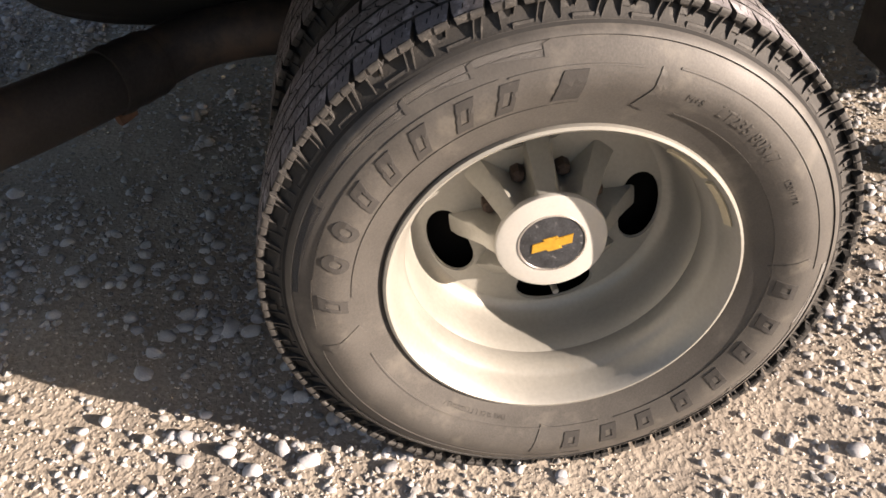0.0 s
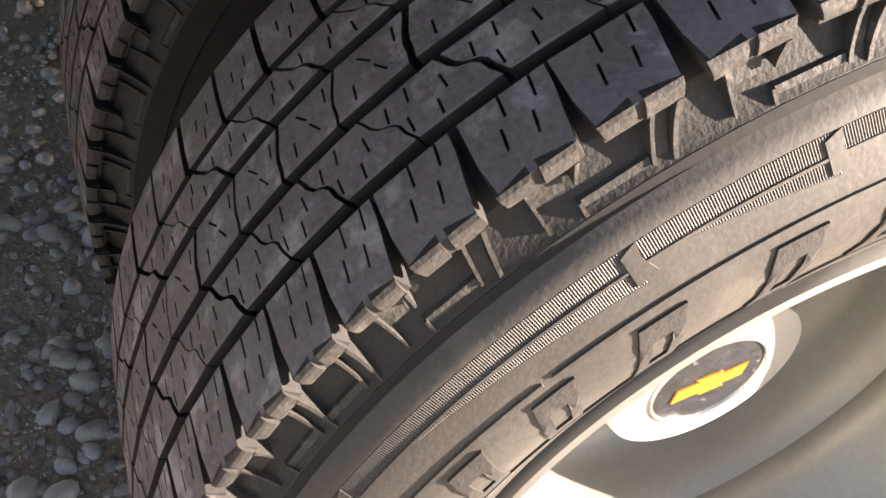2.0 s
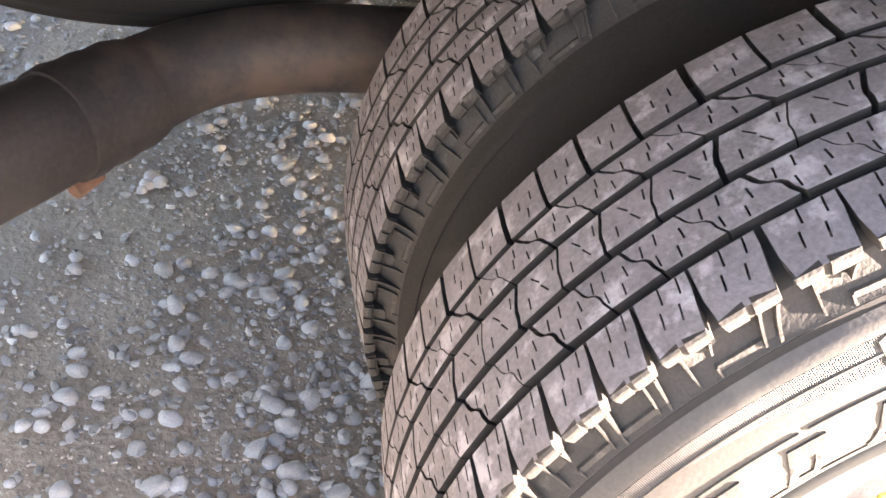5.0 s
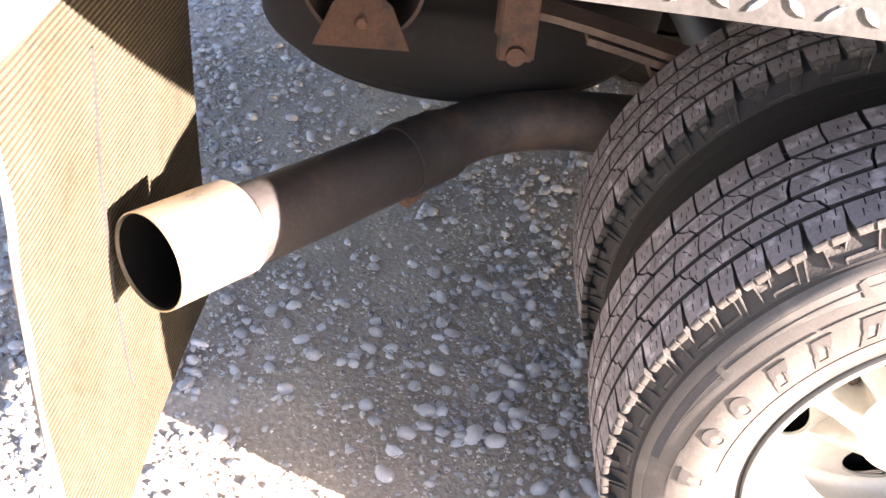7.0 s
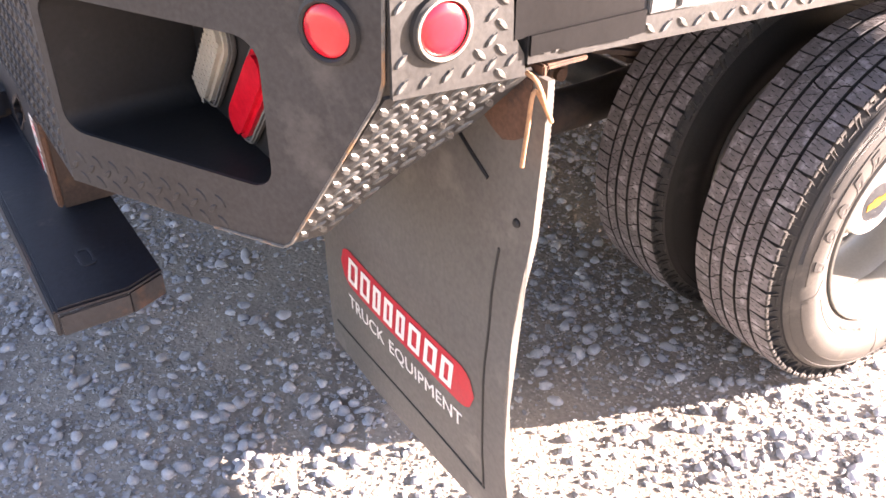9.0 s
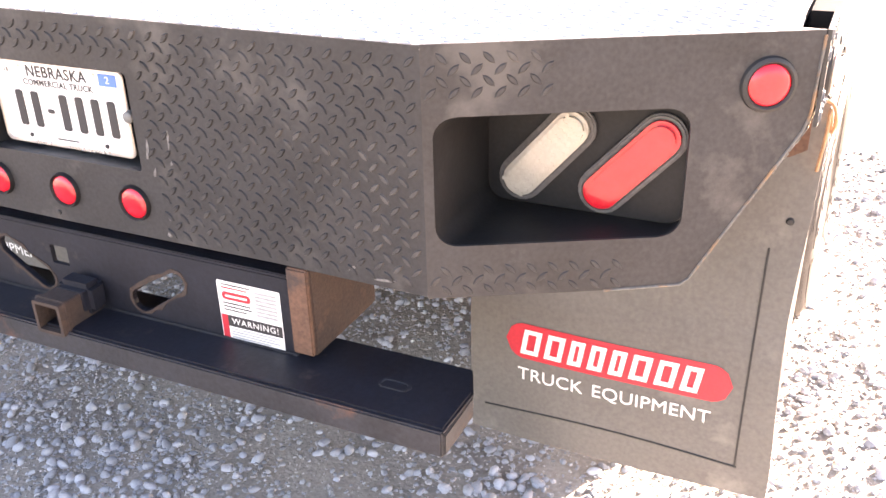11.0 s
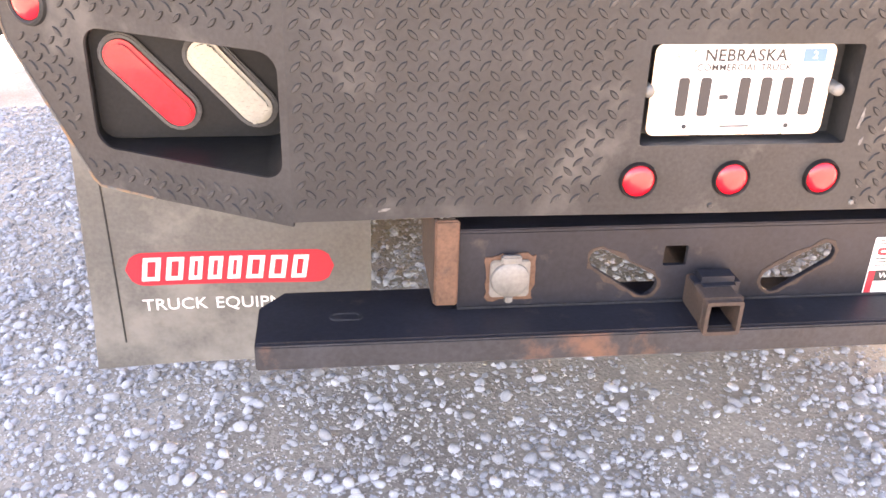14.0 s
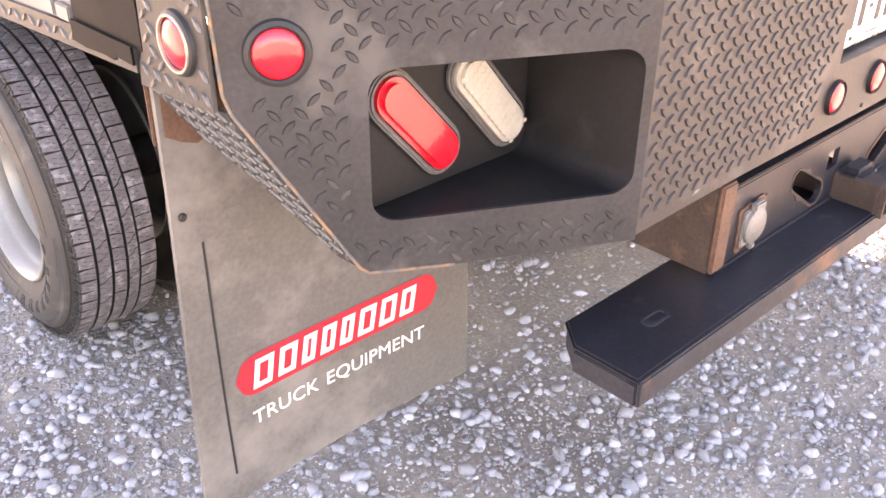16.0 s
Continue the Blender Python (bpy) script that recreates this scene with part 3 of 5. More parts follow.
def build_bed():
    part("deck", box(-1.210, 1.193, 0.28, 3.4, 1.10, 1.125), M_DECK, truck, "pale worn bed deck in the sun")
    spots = [(-1.2 + 0.036 * i + (0.018 if j % 2 else 0), 0.02 + 0.02 * j, 45 if j % 2 else -45) for i in range(66) for j in range(40)]
    spots = [p for p in spots if p[1] > max(0.0, (abs(p[0]) - 0.72) * 0.54) + 0.015]
    me = bevelled_lozenges(spots, 0.0255, 0.0098, 0.0028)
    me.materials.append(M_DECK)
    stuff(part("raised_tread", me, None, truck, m=Matrix.Translation((0, 0, 1.125))))
    for x in (-0.43, 0.43):
        part("frame_rail", join(box(x - 0.035, x + 0.035, 0.16, 6.2, 0.93, 0.945), box(x - 0.035, x + 0.035, 0.16, 6.2, 0.72, 0.735), box(x - 0.004, x + 0.004, 0.16, 6.2, 0.735, 0.93)), M_BLACK, truck, "black chassis rail")
    for y in (0.62, 1.0, 1.55, 2.2, 2.8, 3.3):
        part("cross_member", box(-1.208, 1.190, y - 0.035, y + 0.035, 1.0, 1.10, 0.004), M_BLACK, truck)
    # Unseen boxes, added only to block sun passing under the bed.
    for s in (-1, 1):
        part("sun_blocker_box", box(*sorted((s * 0.72, s * 1.22)), 2.12, 3.3, 0.47, 0.98, 0.012), M_BLACK, truck, "unseen black box, added to keep sun off the ground")
    # Cab and running boards stay out of view, added for their shadows.
    body = [(3.55, 0.55), (5.9, 0.55), (6.2, 0.75), (6.2, 1.2), (4.95, 1.3), (4.5, 1.9), (3.75, 1.92), (3.55, 1.3)]
    part("cab", prism(body, 1.92, (), outward(-0.96, 0, 0, 1), bevel=0.03), M_BLACK, truck, "unseen dark cab body, added for its shadow")
    for s in (-1, 1):
        part("unseen_running_board", box(*sorted((s * 0.96, s * 1.06)), 3.45, 5.6, 0.36, 0.41, 0.012), M_BLACK, truck)


def build_plate():
    recess = part("plate_recess", box(-0.20, 0.215, 0.065, 0.069, 0.84, 1.06), M_BLACK, truck, "recessed black plate holder")
    for x0, x1, z0, z1 in ((-0.178, -0.173, 0.863, 1.037), (0.193, 0.198, 0.863, 1.037), (-0.178, 0.198, 0.857, 0.863), (-0.178, 0.198, 1.037, 1.043)):
        part("recess_side", box(x0, x1, 0.0065, 0.065, z0, z1), M_BLACK, recess)
    p = part("licence_plate", prism(rounded(-0.150, 0.154, 0.876, 1.026, 0.012), 0.002, (), upright(0, 0.030, 0)), M_WHITE, truck, "white licence plate with dark print")
    part("plate_frame", prism(rounded(-0.154, 0.158, 0.872, 1.030, 0.015), 0.005, (rounded(-0.146, 0.150, 0.880, 1.022, 0.010),), upright(0, 0.031, 0), bevel=0.0015), M_CHROME, p, "chrome plate frame", smooth=True)
    face = lambda x, z: upright(x, 0.0278, z)
    lettering("NEBRASKA", 0.0285, face(0.002, 1.0095), M_INK, "state_name", p, 0.0004, spacing=1.06, width=0.98, offset=0.0005)
    lettering("COMMERCIAL TRUCK", 0.0160, face(0.002, 0.9895), M_INK, "plate_class", p, 0.0004, spacing=1.06, width=1.0, offset=0.0003)
    lettering("18", 0.013, face(-0.118, 1.008), M_INK, "year", p, 0.0004)
    for x in (-0.098, -0.060, 0.008, 0.046, 0.083, 0.120):
        part("number_bar", prism(rounded(x - 0.0095, x + 0.0095, 0.906, 0.973, 0.005), 0.0008, (), upright(0, 0.0278, 0)), M_INK, p)
    part("number_bar", prism(rounded(-0.034, -0.018, 0.935, 0.943, 0.002), 0.0008, (), upright(0, 0.0278, 0)), M_INK, p)
    st = part("month_sticker", prism(rounded(0.102, 0.142, 0.999, 1.021, 0.001), 0.0006, (), upright(0, 0.0278, 0)), M_BLUE, p, "blue month sticker")
    lettering("2", 0.018, upright(0.122, 0.0268, 1.010), M_WHITE, "month", p, 0.0003)
    part("print_line", prism(rounded(-0.025, 0.028, 0.886, 0.889, 0.001), 0.0005, (), upright(0, 0.0278, 0)), M_INK, p)
    for x, z in ((-0.088, 0.888), (0.094, 0.888), (-0.085, 1.016), (0.092, 1.016)):
        screw(p, upright(x, 0.0275, z), 0.0042, M_INK if z < 0.9 else M_CHROME, "plate_screw")
    for x in (-0.162, 0.168):
        part("plate_lamp", lathe([(0, 0.010), (0.006, 0.0095), (0.010, 0.006), (0.011, 0.0), (0.011, -0.03)], 20), M_SOCKET, truck, "small chrome plate lamp", upright(x, 0.018, 0.954), smooth=True)


def build_hitch():
    rect = rounded(-0.094, -0.050, 0.628, 0.668, 0.003, 2)
    def slot(s, grow=0.0, rng=None):
        """A slanting slot with round ends; grow and rng give its ragged stain."""
        a, b, pts = Vector((0.124, 0.591)), Vector((0.212, 0.645)), []
        d = (b - a).normalized()
        n = Vector((-d.y, d.x))
        for end, start, mid in ((b, 90, 0), (a, 270, 180)):
            for k in range(9):
                ang = radians(start - 22.5 * k)
                r = (0.024 if end is a else 0.020) + grow * (1 if rng is None else rng.uniform(0.35, 1.25))
                pts.append(end + r * (math.cos(ang) * d + math.sin(ang) * n))
            if rng:
                far = a if end is b else b
                for k in range(1, 6):
                    side = -1 if end is b else 1
                    pts.append(end.lerp(far, k / 6) + side * (0.022 + grow * rng.uniform(0.3, 1.5)) * n)
        pts = [(s * p.x, p.y) for p in pts]
        return pts[::-1] if s > 0 else pts
    plate = part("hitch_plate", prism([(-0.468, 0.53), (0.468, 0.53), (0.468, 0.702), (-0.468, 0.702)], 0.010, [slot(1), slot(-1), rect], upright(0, 0.022, 0)), M_STEP, truck, "blue-black hitch face plate with rusty slots")
    part("top_flange", box(-0.468, 0.468, 0.012, 0.15, 0.702, 0.710, 0.002), M_STEP, truck)
    part("rear_beam", box(-0.60, 0.60, 0.10, 0.17, 0.735, 0.90, 0.006), M_BLACK, truck, "black beam behind the tailboard")
    rng = random.Random(3)
    for s in (-1, 1):
        leg = part("hitch_leg", box(*sorted((s * 0.470, s * 0.512)), -0.004, 0.006, 0.568, 0.735, 0.003), M_RUST, truck, "rusty angle-iron hitch leg")
        # Rusty side, its colour lowered for the shade that falls on it.
        part("leg_side", box(*sorted((s * 0.506, s * 0.513)), 0.006, 0.215, 0.566, 0.735, 0.002), M_RUSTDARK, leg, "rusty side with shade in its colour")
        part("slot_rust", prism(slot(s, 0.008, rng), 0.0012, [slot(s, 0.001)], upright(0, 0.0118, 0)), M_RUSTDARK, plate, "rust stain round the slot")
    # step bumper: channel with sloping ends
    top = [(-0.822, -0.082), (0.793, -0.082), (0.796, 0.030), (0.768, 0.092), (-0.780, 0.092), (-0.822, 0.040)]
    step = part("step_bumper", prism(top, 0.012, (), Matrix.Translation((0, 0, 0.541)), bevel=0.004), M_STEP, truck, "blue-black steel step bumper", smooth=30)
    part("front_lip", box(-0.822, 0.793, -0.088, -0.080, 0.502, 0.550, 0.003), M_STEPLIP, step, "scraped dull front lip with rust")
    for s in (-1, 1):
        x, turn, x2 = (0.789, 0.030, 0.764) if s > 0 else (0.816, 0.040, 0.776)
        part("end_cap", box(*sorted((s * x, s * (x + 0.006))), -0.080, turn, 0.502, 0.541, 0.002), M_STEPLIP, step)
        run = Vector((s * (x2 - x), 0.090 - turn))
        slant = prism([(0, 0), (run.length, 0), (run.length, 0.039), (0, 0.039)], 0.005, (), Matrix.Translation((s * x, turn, 0.502)) @ Matrix.Rotation(math.atan2(run.y, run.x), 4, "Z") @ Matrix.Rotation(radians(90), 4, "X"))
        part("end_cap", slant, M_STEPLIP, step)
        part("keyhole_ring", prism(rounded(-0.030, 0.030, -0.014, 0.014, 0.013), 0.0025, (rounded(-0.022, 0.022, -0.008, 0.008, 0.007),), Matrix.Translation((s * 0.668, -0.003, 0.552)), bevel=0.001), M_STEPLIP, step)
    part("weld_bead", box(-0.47, 0.47, 0.006, 0.012, 0.552, 0.557, 0.002), M_STEPLIP, step)
    tubebm = prism(rounded(-0.0335, 0.0335, -0.0335, 0.0335, 0.005), 0.32, (rounded(-0.0265, 0.0265, -0.0265, 0.0265, 0.003),), upright(-0.012, 0.225, 0.576))
    recv = part("receiver_tube", tubebm, M_RUSTDARK, truck, "rusty square receiver tube")
    part("collar", prism(rounded(-0.0365, 0.0365, -0.0365, 0.0365, 0.005), 0.012, (rounded(-0.0268, 0.0268, -0.0268, 0.0268, 0.003),), upright(-0.012, -0.072, 0.576), bevel=0.002), M_RUSTDARK, recv)
    # Black sheet inside the tube, standing for the shade of its bore.
    part("painted_bore_shade", box(-0.038, 0.014, 0.05, 0.06, 0.550, 0.602), M_SOOT_SHADE, recv)
    part("receiver_block", box(-0.045, 0.040, -0.040, 0.012, 0.560, 0.624, 0.012), M_STEP, truck, "blue-black block over the receiver", smooth=True)
    # trailer socket
    sock = part("socket_plate", prism([(-0.376 + (0.048 + rng.uniform(-0.004, 0.006)) * max(-0.88, min(0.88, 1.35 * math.cos(k * math.pi / 14))), 0.6155 + (0.050 + rng.uniform(-0.004, 0.006)) * max(-0.88, min(0.88, 1.35 * math.sin(k * math.pi / 14)))) for k in range(28)], 0.003, (), upright(0, 0.0115, 0)), M_RUST, truck, "rusty trailer socket plate")
    part("socket_cover", lathe([(0, 0.016), (0.028, 0.015), (0.034, 0.011), (0.036, 0.0)], 28), M_SOCKET, sock, "dull silver round cover", upright(-0.376, 0.0085, 0.615), smooth=True)
    part("socket_base", prism(rounded(-0.412, -0.340, 0.578, 0.652, 0.008), 0.006, (), upright(0, 0.0085, 0), bevel=0.002), M_SOCKET, sock)
    part("hinge", box(-0.394, -0.358, -0.006, 0.006, 0.648, 0.664, 0.003), M_SOCKET, sock)
    part("latch", box(-0.384, -0.370, -0.004, 0.006, 0.569, 0.582, 0.002), M_SOCKET, sock)
    # sticker
    lab = part("warning_sticker", prism(rounded(0.3080, 0.4419, 0.554, 0.673, 0.003), 0.0006, (), upright(0, 0.0115, 0)), M_WHITE, truck, "white warning sticker with red and black print")
    on = lambda pts, d=0.0004, y=0.0109: prism(pts, d, (), upright(0, y, 0))
    part("sticker_badge", on(rounded(0.3170, 0.3786, 0.636, 0.652, 0.007)), M_LOGO, lab)
    part("badge_print", on(rounded(0.3243, 0.3714, 0.642, 0.646, 0.001), 0.0002, 0.0104), M_WHITE, lab)
    part("sticker_band", on([(0.3098, 0.581), (0.4401, 0.581), (0.4401, 0.604), (0.3098, 0.604)]), M_INK, lab, "black band")
    lettering("WARNING!", 0.017, upright(0.3822, 0.0104, 0.5925), M_WHITE, "sticker_word", lab, 0.0002, spacing=1.15, width=1.05)
    part("sticker_patch", on([(0.3098, 0.556), (0.3234, 0.556), (0.3234, 0.604), (0.3098, 0.604)], 0.0006), M_LOGO, lab)
    for z, x1, m in ((0.6665, 0.3795, M_INK), (0.660, 0.3723, M_LOGO), (0.629, 0.3768, M_INK), (0.622, 0.3795, M_INK), (0.615, 0.3677, M_INK),
                     (0.576, 0.4329, M_GREYPRINT), (0.5705, 0.4220, M_GREYPRINT), (0.565, 0.4329, M_GREYPRINT), (0.5595, 0.4130, M_GREYPRINT)):
        part("print_line", on(rounded(0.3170 if z > 0.6 else 0.3279, x1, z - 0.0013, z + 0.0013, 0.001)), m, lab)
    for k in range(7):
        z = 0.614 + 0.0075 * k
        part("print_block", on(rounded(0.3885, 0.4338, z, z + 0.0052, 0.001)), M_GREYPRINT, lab)


def badge_shapes(parent):
    """The badge's mark as plain slanted white frames."""
    x, made = -0.203, []
    for k, w in enumerate((0.046, 0.044, 0.034, 0.036, 0.034, 0.044, 0.044, 0.040)):
        w, sl, e = w * 0.86, 0.010, 0.0105
        pts = [(x, -0.030), (x + w, -0.030), (x + w + sl, 0.030), (x + sl, 0.030)]
        hole = [(x + e + 0.002, -0.020), (x + w - e + 0.002, -0.020), (x + w - e + sl - 0.002, 0.020), (x + e + sl - 0.002, 0.020)]
        made.append(part("badge_frame", prism(pts, 0.0008, (hole,)), M_WHITE, parent))
        x += w + 0.0137
    return made


def build_flap(s):
    bm = bmesh.new()
    z0, z1 = 0.130, 0.962
    lean = 0.018 if s > 0 else -0.006
    hang = 0.474 if s > 0 else 0.487
    def edge_bow(q):
        """How the outer edge of the right flap leans: forwards at the top, bellied to the rear below the middle."""
        spots = ((0.0, 0.484), (0.25, 0.477), (0.45, 0.458), (0.62, 0.448), (0.78, 0.450), (0.9, 0.457), (1.0, 0.464))
        for (q0, y0), (q1, y1) in zip(spots, spots[1:]):
            if q <= q1:
                w = (q - q0) / (q1 - q0)
                return y0 + (y1 - y0) * w * w * (3 - 2 * w)
        return spots[-1][1]

    def back_y(i, z):
        if s < 0:
            return plain_y(i, z)
        return plain_y(i, z) + (max(0.0, i) / 12) ** 2 * (edge_bow((z1 - z) / (z1 - z0)) - plain_y(12, z))

    def plain_y(i, z):
        q = (z1 - z) / (z1 - z0)
        curl = 0.014 * math.sin(math.pi * i / 12) * q * s
        return hang - lean * math.sin(q * 1.9) + (0.012 * q * q if s > 0 else 0.0) - curl + 0.003 * math.sin(5 * q + i * 0.4)
    n = 416
    rear, front = [], []
    for j in range(n + 1):
        z = z0 + (z1 - z0) * j / n
        xs = [0.604 + 0.642 * i / 12 + ((0.006 * math.sin(z * 9) if s > 0 else -0.014 + 0.024 * ((z1 - z) / (z1 - z0)) ** 2) if i == 12 else 0) for i in range(13)]
        if j % 16 == 0:
            rear.append([bm.verts.new((s * x, back_y(i, z), z)) for i, x in enumerate(xs)])
        front.append([bm.verts.new((s * x, back_y(i, z) + 0.0095 + ((0.0030 if 0 < i < 12 else 0.0010) if j % 4 else 0.0), z)) for i, x in enumerate(xs)])
    for grid in (rear, front):
        for j, (a, b) in enumerate(zip(grid, grid[1:])):
            for k in range(12):
                f = bm.faces.new((a[k], a[k + 1], b[k + 1], b[k]))
                if grid is front:
                    f.material_index = 2 if j % 4 == 3 else 1
    for k in (0, 12):
        loop = [r[k] for r in rear] + [f[k] for f in reversed(front)]
        bm.faces.new(loop)
    for a, b in ((rear[0], front[0]), (rear[-1], front[-1])):
        for k in range(12):
            bm.faces.new((a[k], a[k + 1], b[k + 1], b[k]))
    flap = part("mudflap", bm, [M_FLAP, M_RIBBED, M_RIBGAP], truck, "dusty grey rubber mudflap with red badge", smooth=24)
    def on(px, z, up=0.0):
        i = (px * s - 0.604) / 0.642 * 12
        return back_y(i, z) - 0.0012 - up
    zc, xc = 0.392, s * 0.926

    def drape(ob, x0, z0, lift):
        """Lays a flat piece on the hanging rubber."""
        for v in ob.data.vertices:
            x, z = x0 + v.co.x, z0 + v.co.y
            v.co = (x, on(x, z, lift) + (0.0 if v.co.z > 0 else 0.0008), z)
        return ob

    pill = []
    for i in range(41):
        x = -0.236 + 0.472 * i / 40
        half = 0.043 * math.sqrt(max(0.0, 1 - (max(0.0, abs(x) - 0.193) / 0.043) ** 2))
        pill.append((x, max(half, 0.0005)))
    verts = [(x, h * k, 0.001) for x, h in pill for k in (-1, -0.5, 0, 0.5, 1)]
    faces = [(5 * i + j, 5 * i + j + 1, 5 * i + j + 6, 5 * i + j + 5) for i in range(40) for j in range(4)]
    me = bpy.data.meshes.new("badge")
    me.from_pydata(verts, [], faces)
    me.materials.append(M_LOGO)
    drape(part("badge", me, None, flap, "red oblong badge"), xc, zc, 0.0004)
    for ob in badge_shapes(flap):
        drape(ob, xc, zc, 0.0022)
    for word, dx in (("TRUCK", -0.1395), ("EQUIPMENT", 0.0745)):
        drape(lettering(word, 0.0435, Matrix(), M_WHITE, "printed_word", flap, 0.0006, spacing=1.02, width=1.02), xc + 0.004 + dx, zc - (0.084 if s > 0 else 0.097), 0.0004)
    # moulded line along the outer side and the bottom
    px = s * 1.188
    line = [(px - 0.004 * s * t, on(px, 0.69 - 0.49 * t) + 0.0004, 0.69 - 0.49 * t) for t in [k / 12 for k in range(13)]]
    part("moulded_line", tube(line, 0.0022, 6), M_GASKET, flap)
    if s > 0:
        low = [(px - (0.55 * t), on(px - 0.55 * t, 0.200) + 0.0004, 0.200 + 0.015 * math.sin(t * 3)) for t in [k / 12 for k in range(13)]]
        part("moulded_line", tube(low, 0.0022, 6), M_GASKET, flap)
        # Thin dark line slanting across the upper flap.
        slit = [(1.02 + 0.13 * t, on(1.02 + 0.13 * t, 0.86 - 0.075 * t) + 0.0005, 0.86 - 0.075 * t) for t in [k / 8 for k in range(9)]]
        part("slit", tube(slit, 0.0035, 6), M_GASKET, flap)
        strap = smooth_path([(1.222, 0.465, 0.972), (1.252, 0.465, 0.966), (1.262, 0.473, 0.935), (1.256, 0.488, 0.910), (1.252, 0.463, 0.955), (1.250, 0.456, 0.905), (1.245, 0.454, 0.850)])
        part("tie_strap", tube(strap, 0.0030, 8), M_STRAP, flap, "frayed tan tie strap", smooth=True)
    seam = [(s * (0.995 + 0.02 * t), back_y((0.391 + 0.02 * t) / 0.642 * 12, 0.77 - 0.5 * t) + 0.0118, 0.77 - 0.5 * t) for t in [k / 14 for k in range(15)]]
    part("seam", tube(seam, 0.0034, 8), M_GASKET, flap, "vertical rubber seam")
    strip = []
    for k in range(9):
        x = s * (1.035 + 0.19 * k / 8)
        zl = 0.868 - 0.012 * math.sin(k * 1.3)
        strip.append((x, zl))
    verts = [(x, on(x, z) - 0.0008 - e, z) for x, zl in strip for z, e in ((zl, 0.0), (zl, 0.0025), (0.955, 0.0025), (0.955, 0.0))]
    faces = [(4 * i + j, 4 * i + (j + 1) % 4, 4 * i + 4 + (j + 1) % 4, 4 * i + 4 + j) for i in range(8) for j in range(4)] + [(0, 1, 2, 3), (32, 33, 34, 35)]
    me = bpy.data.meshes.new("hanger_strip")
    me.from_pydata(verts, [], faces)
    me.materials.append(M_RUST)
    part("hanger_strip", me, None, flap, "rusty steel strip along the top")
    for x, z in ((1.216, 0.744), (1.0, 0.90)):
        screw(flap, upright(s * x, on(s * x, z) + 0.001, z), 0.007, M_GASKET)
    part("flap_bracket", join(box(*sorted((s * 0.62, s * 1.235)), hang + 0.0142, hang + 0.021, 0.86, 0.975, 0.002), box(*sorted((s * 0.62, s * 1.235)), hang + 0.021, 0.56, 0.968, 0.975, 0.002)), M_RUST, truck, "rusty flap bracket")


# ---- wheels ----
WALL = [(0.226, -0.042), (0.237, -0.032), (0.247, -0.0265), (0.257, -0.0222), (0.267, -0.0178), (0.277, -0.0132), (0.287, -0.0088), (0.297, -0.0050), (0.308, -0.0030), (0.322, -0.0050), (0.340, -0.0125), (0.348, -0.0168), (0.355, -0.0212), (0.3562, -0.0195), (0.363, -0.0240), (0.3642, -0.0290), (0.3685, -0.0318), (0.3700, -0.0340), (0.376, -0.0400), (0.386, -0.0465), (0.392, -0.0520)]
SHOULDER = [(0.366, -0.0285), (0.370, -0.0310), (0.375, -0.0335), (0.385, -0.0362), (0.392, -0.0366), (0.397, -0.0364), (0.3992, -0.0370), (0.4006, -0.0382)]
RIBS = (-0.0385, -0.080, -0.1165, -0.153, -0.184, -0.2265)


def wall_h(r, line=WALL):
    for (r0, h0), (r1, h1) in zip(line, line[1:]):
        if r <= r1:
            return h0 + (h1 - h0) * max(0, r - r0) / (r1 - r0)
    return line[-1][1]


def spun(r, a, h):
    """Wheel coordinates: out along x, the angle from the rear upwards."""
    return (h, -r * math.cos(a), r * math.sin(a))


def wheel_lathe(profile, n=120):
    bm = bmesh.new()
    rings = [[bm.verts.new(spun(r, 2 * math.pi * k / n, h)) for k in range(n)] for r, h in profile]
    for a, b in zip(rings, rings[1:]):
        for k in range(n):
            bm.faces.new((a[k], a[(k + 1) % n], b[(k + 1) % n], b[k]))
    return bm


def crown(h):
    return 0.4035 - 0.0030 * (abs(h + 0.132) / 0.094) ** 2.6


def flat_block(outline, holes):
    """Triangles of one tread block's top, in (angle, height) space, and its wall loops."""
    bm = bmesh.new()
    edges, loops = [], []
    for loop in (outline, *holes):
        vs = [bm.verts.new((u, v, 0)) for u, v in loop]
        edges += [bm.edges.new((a, b)) for a, b in zip(vs, vs[1:] + vs[:1])]
        loops.append(vs)
    bmesh.ops.triangle_fill(bm, edges=edges, use_beauty=True, use_dissolve=False)
    bm.verts.index_update()
    pts = [(v.co.x, v.co.y) for v in bm.verts]
    tris = [tuple(v.index for v in f.verts) for f in bm.faces]
    rims = [[v.index for v in l] for l in loops]
    bm.free()
    return pts, tris, rims


def sipe(u, v, turn, long=0.013, wide=0.0011):
    """A thin slit; u is an arc in metres on the tread."""
    c, s = math.cos(radians(turn)), math.sin(radians(turn))
    return [(u + c * a - s * b, v + s * a + c * b) for a, b in ((-long / 2, -wide / 2), (long / 2, -wide / 2), (long / 2, wide / 2), (-long / 2, wide / 2))]


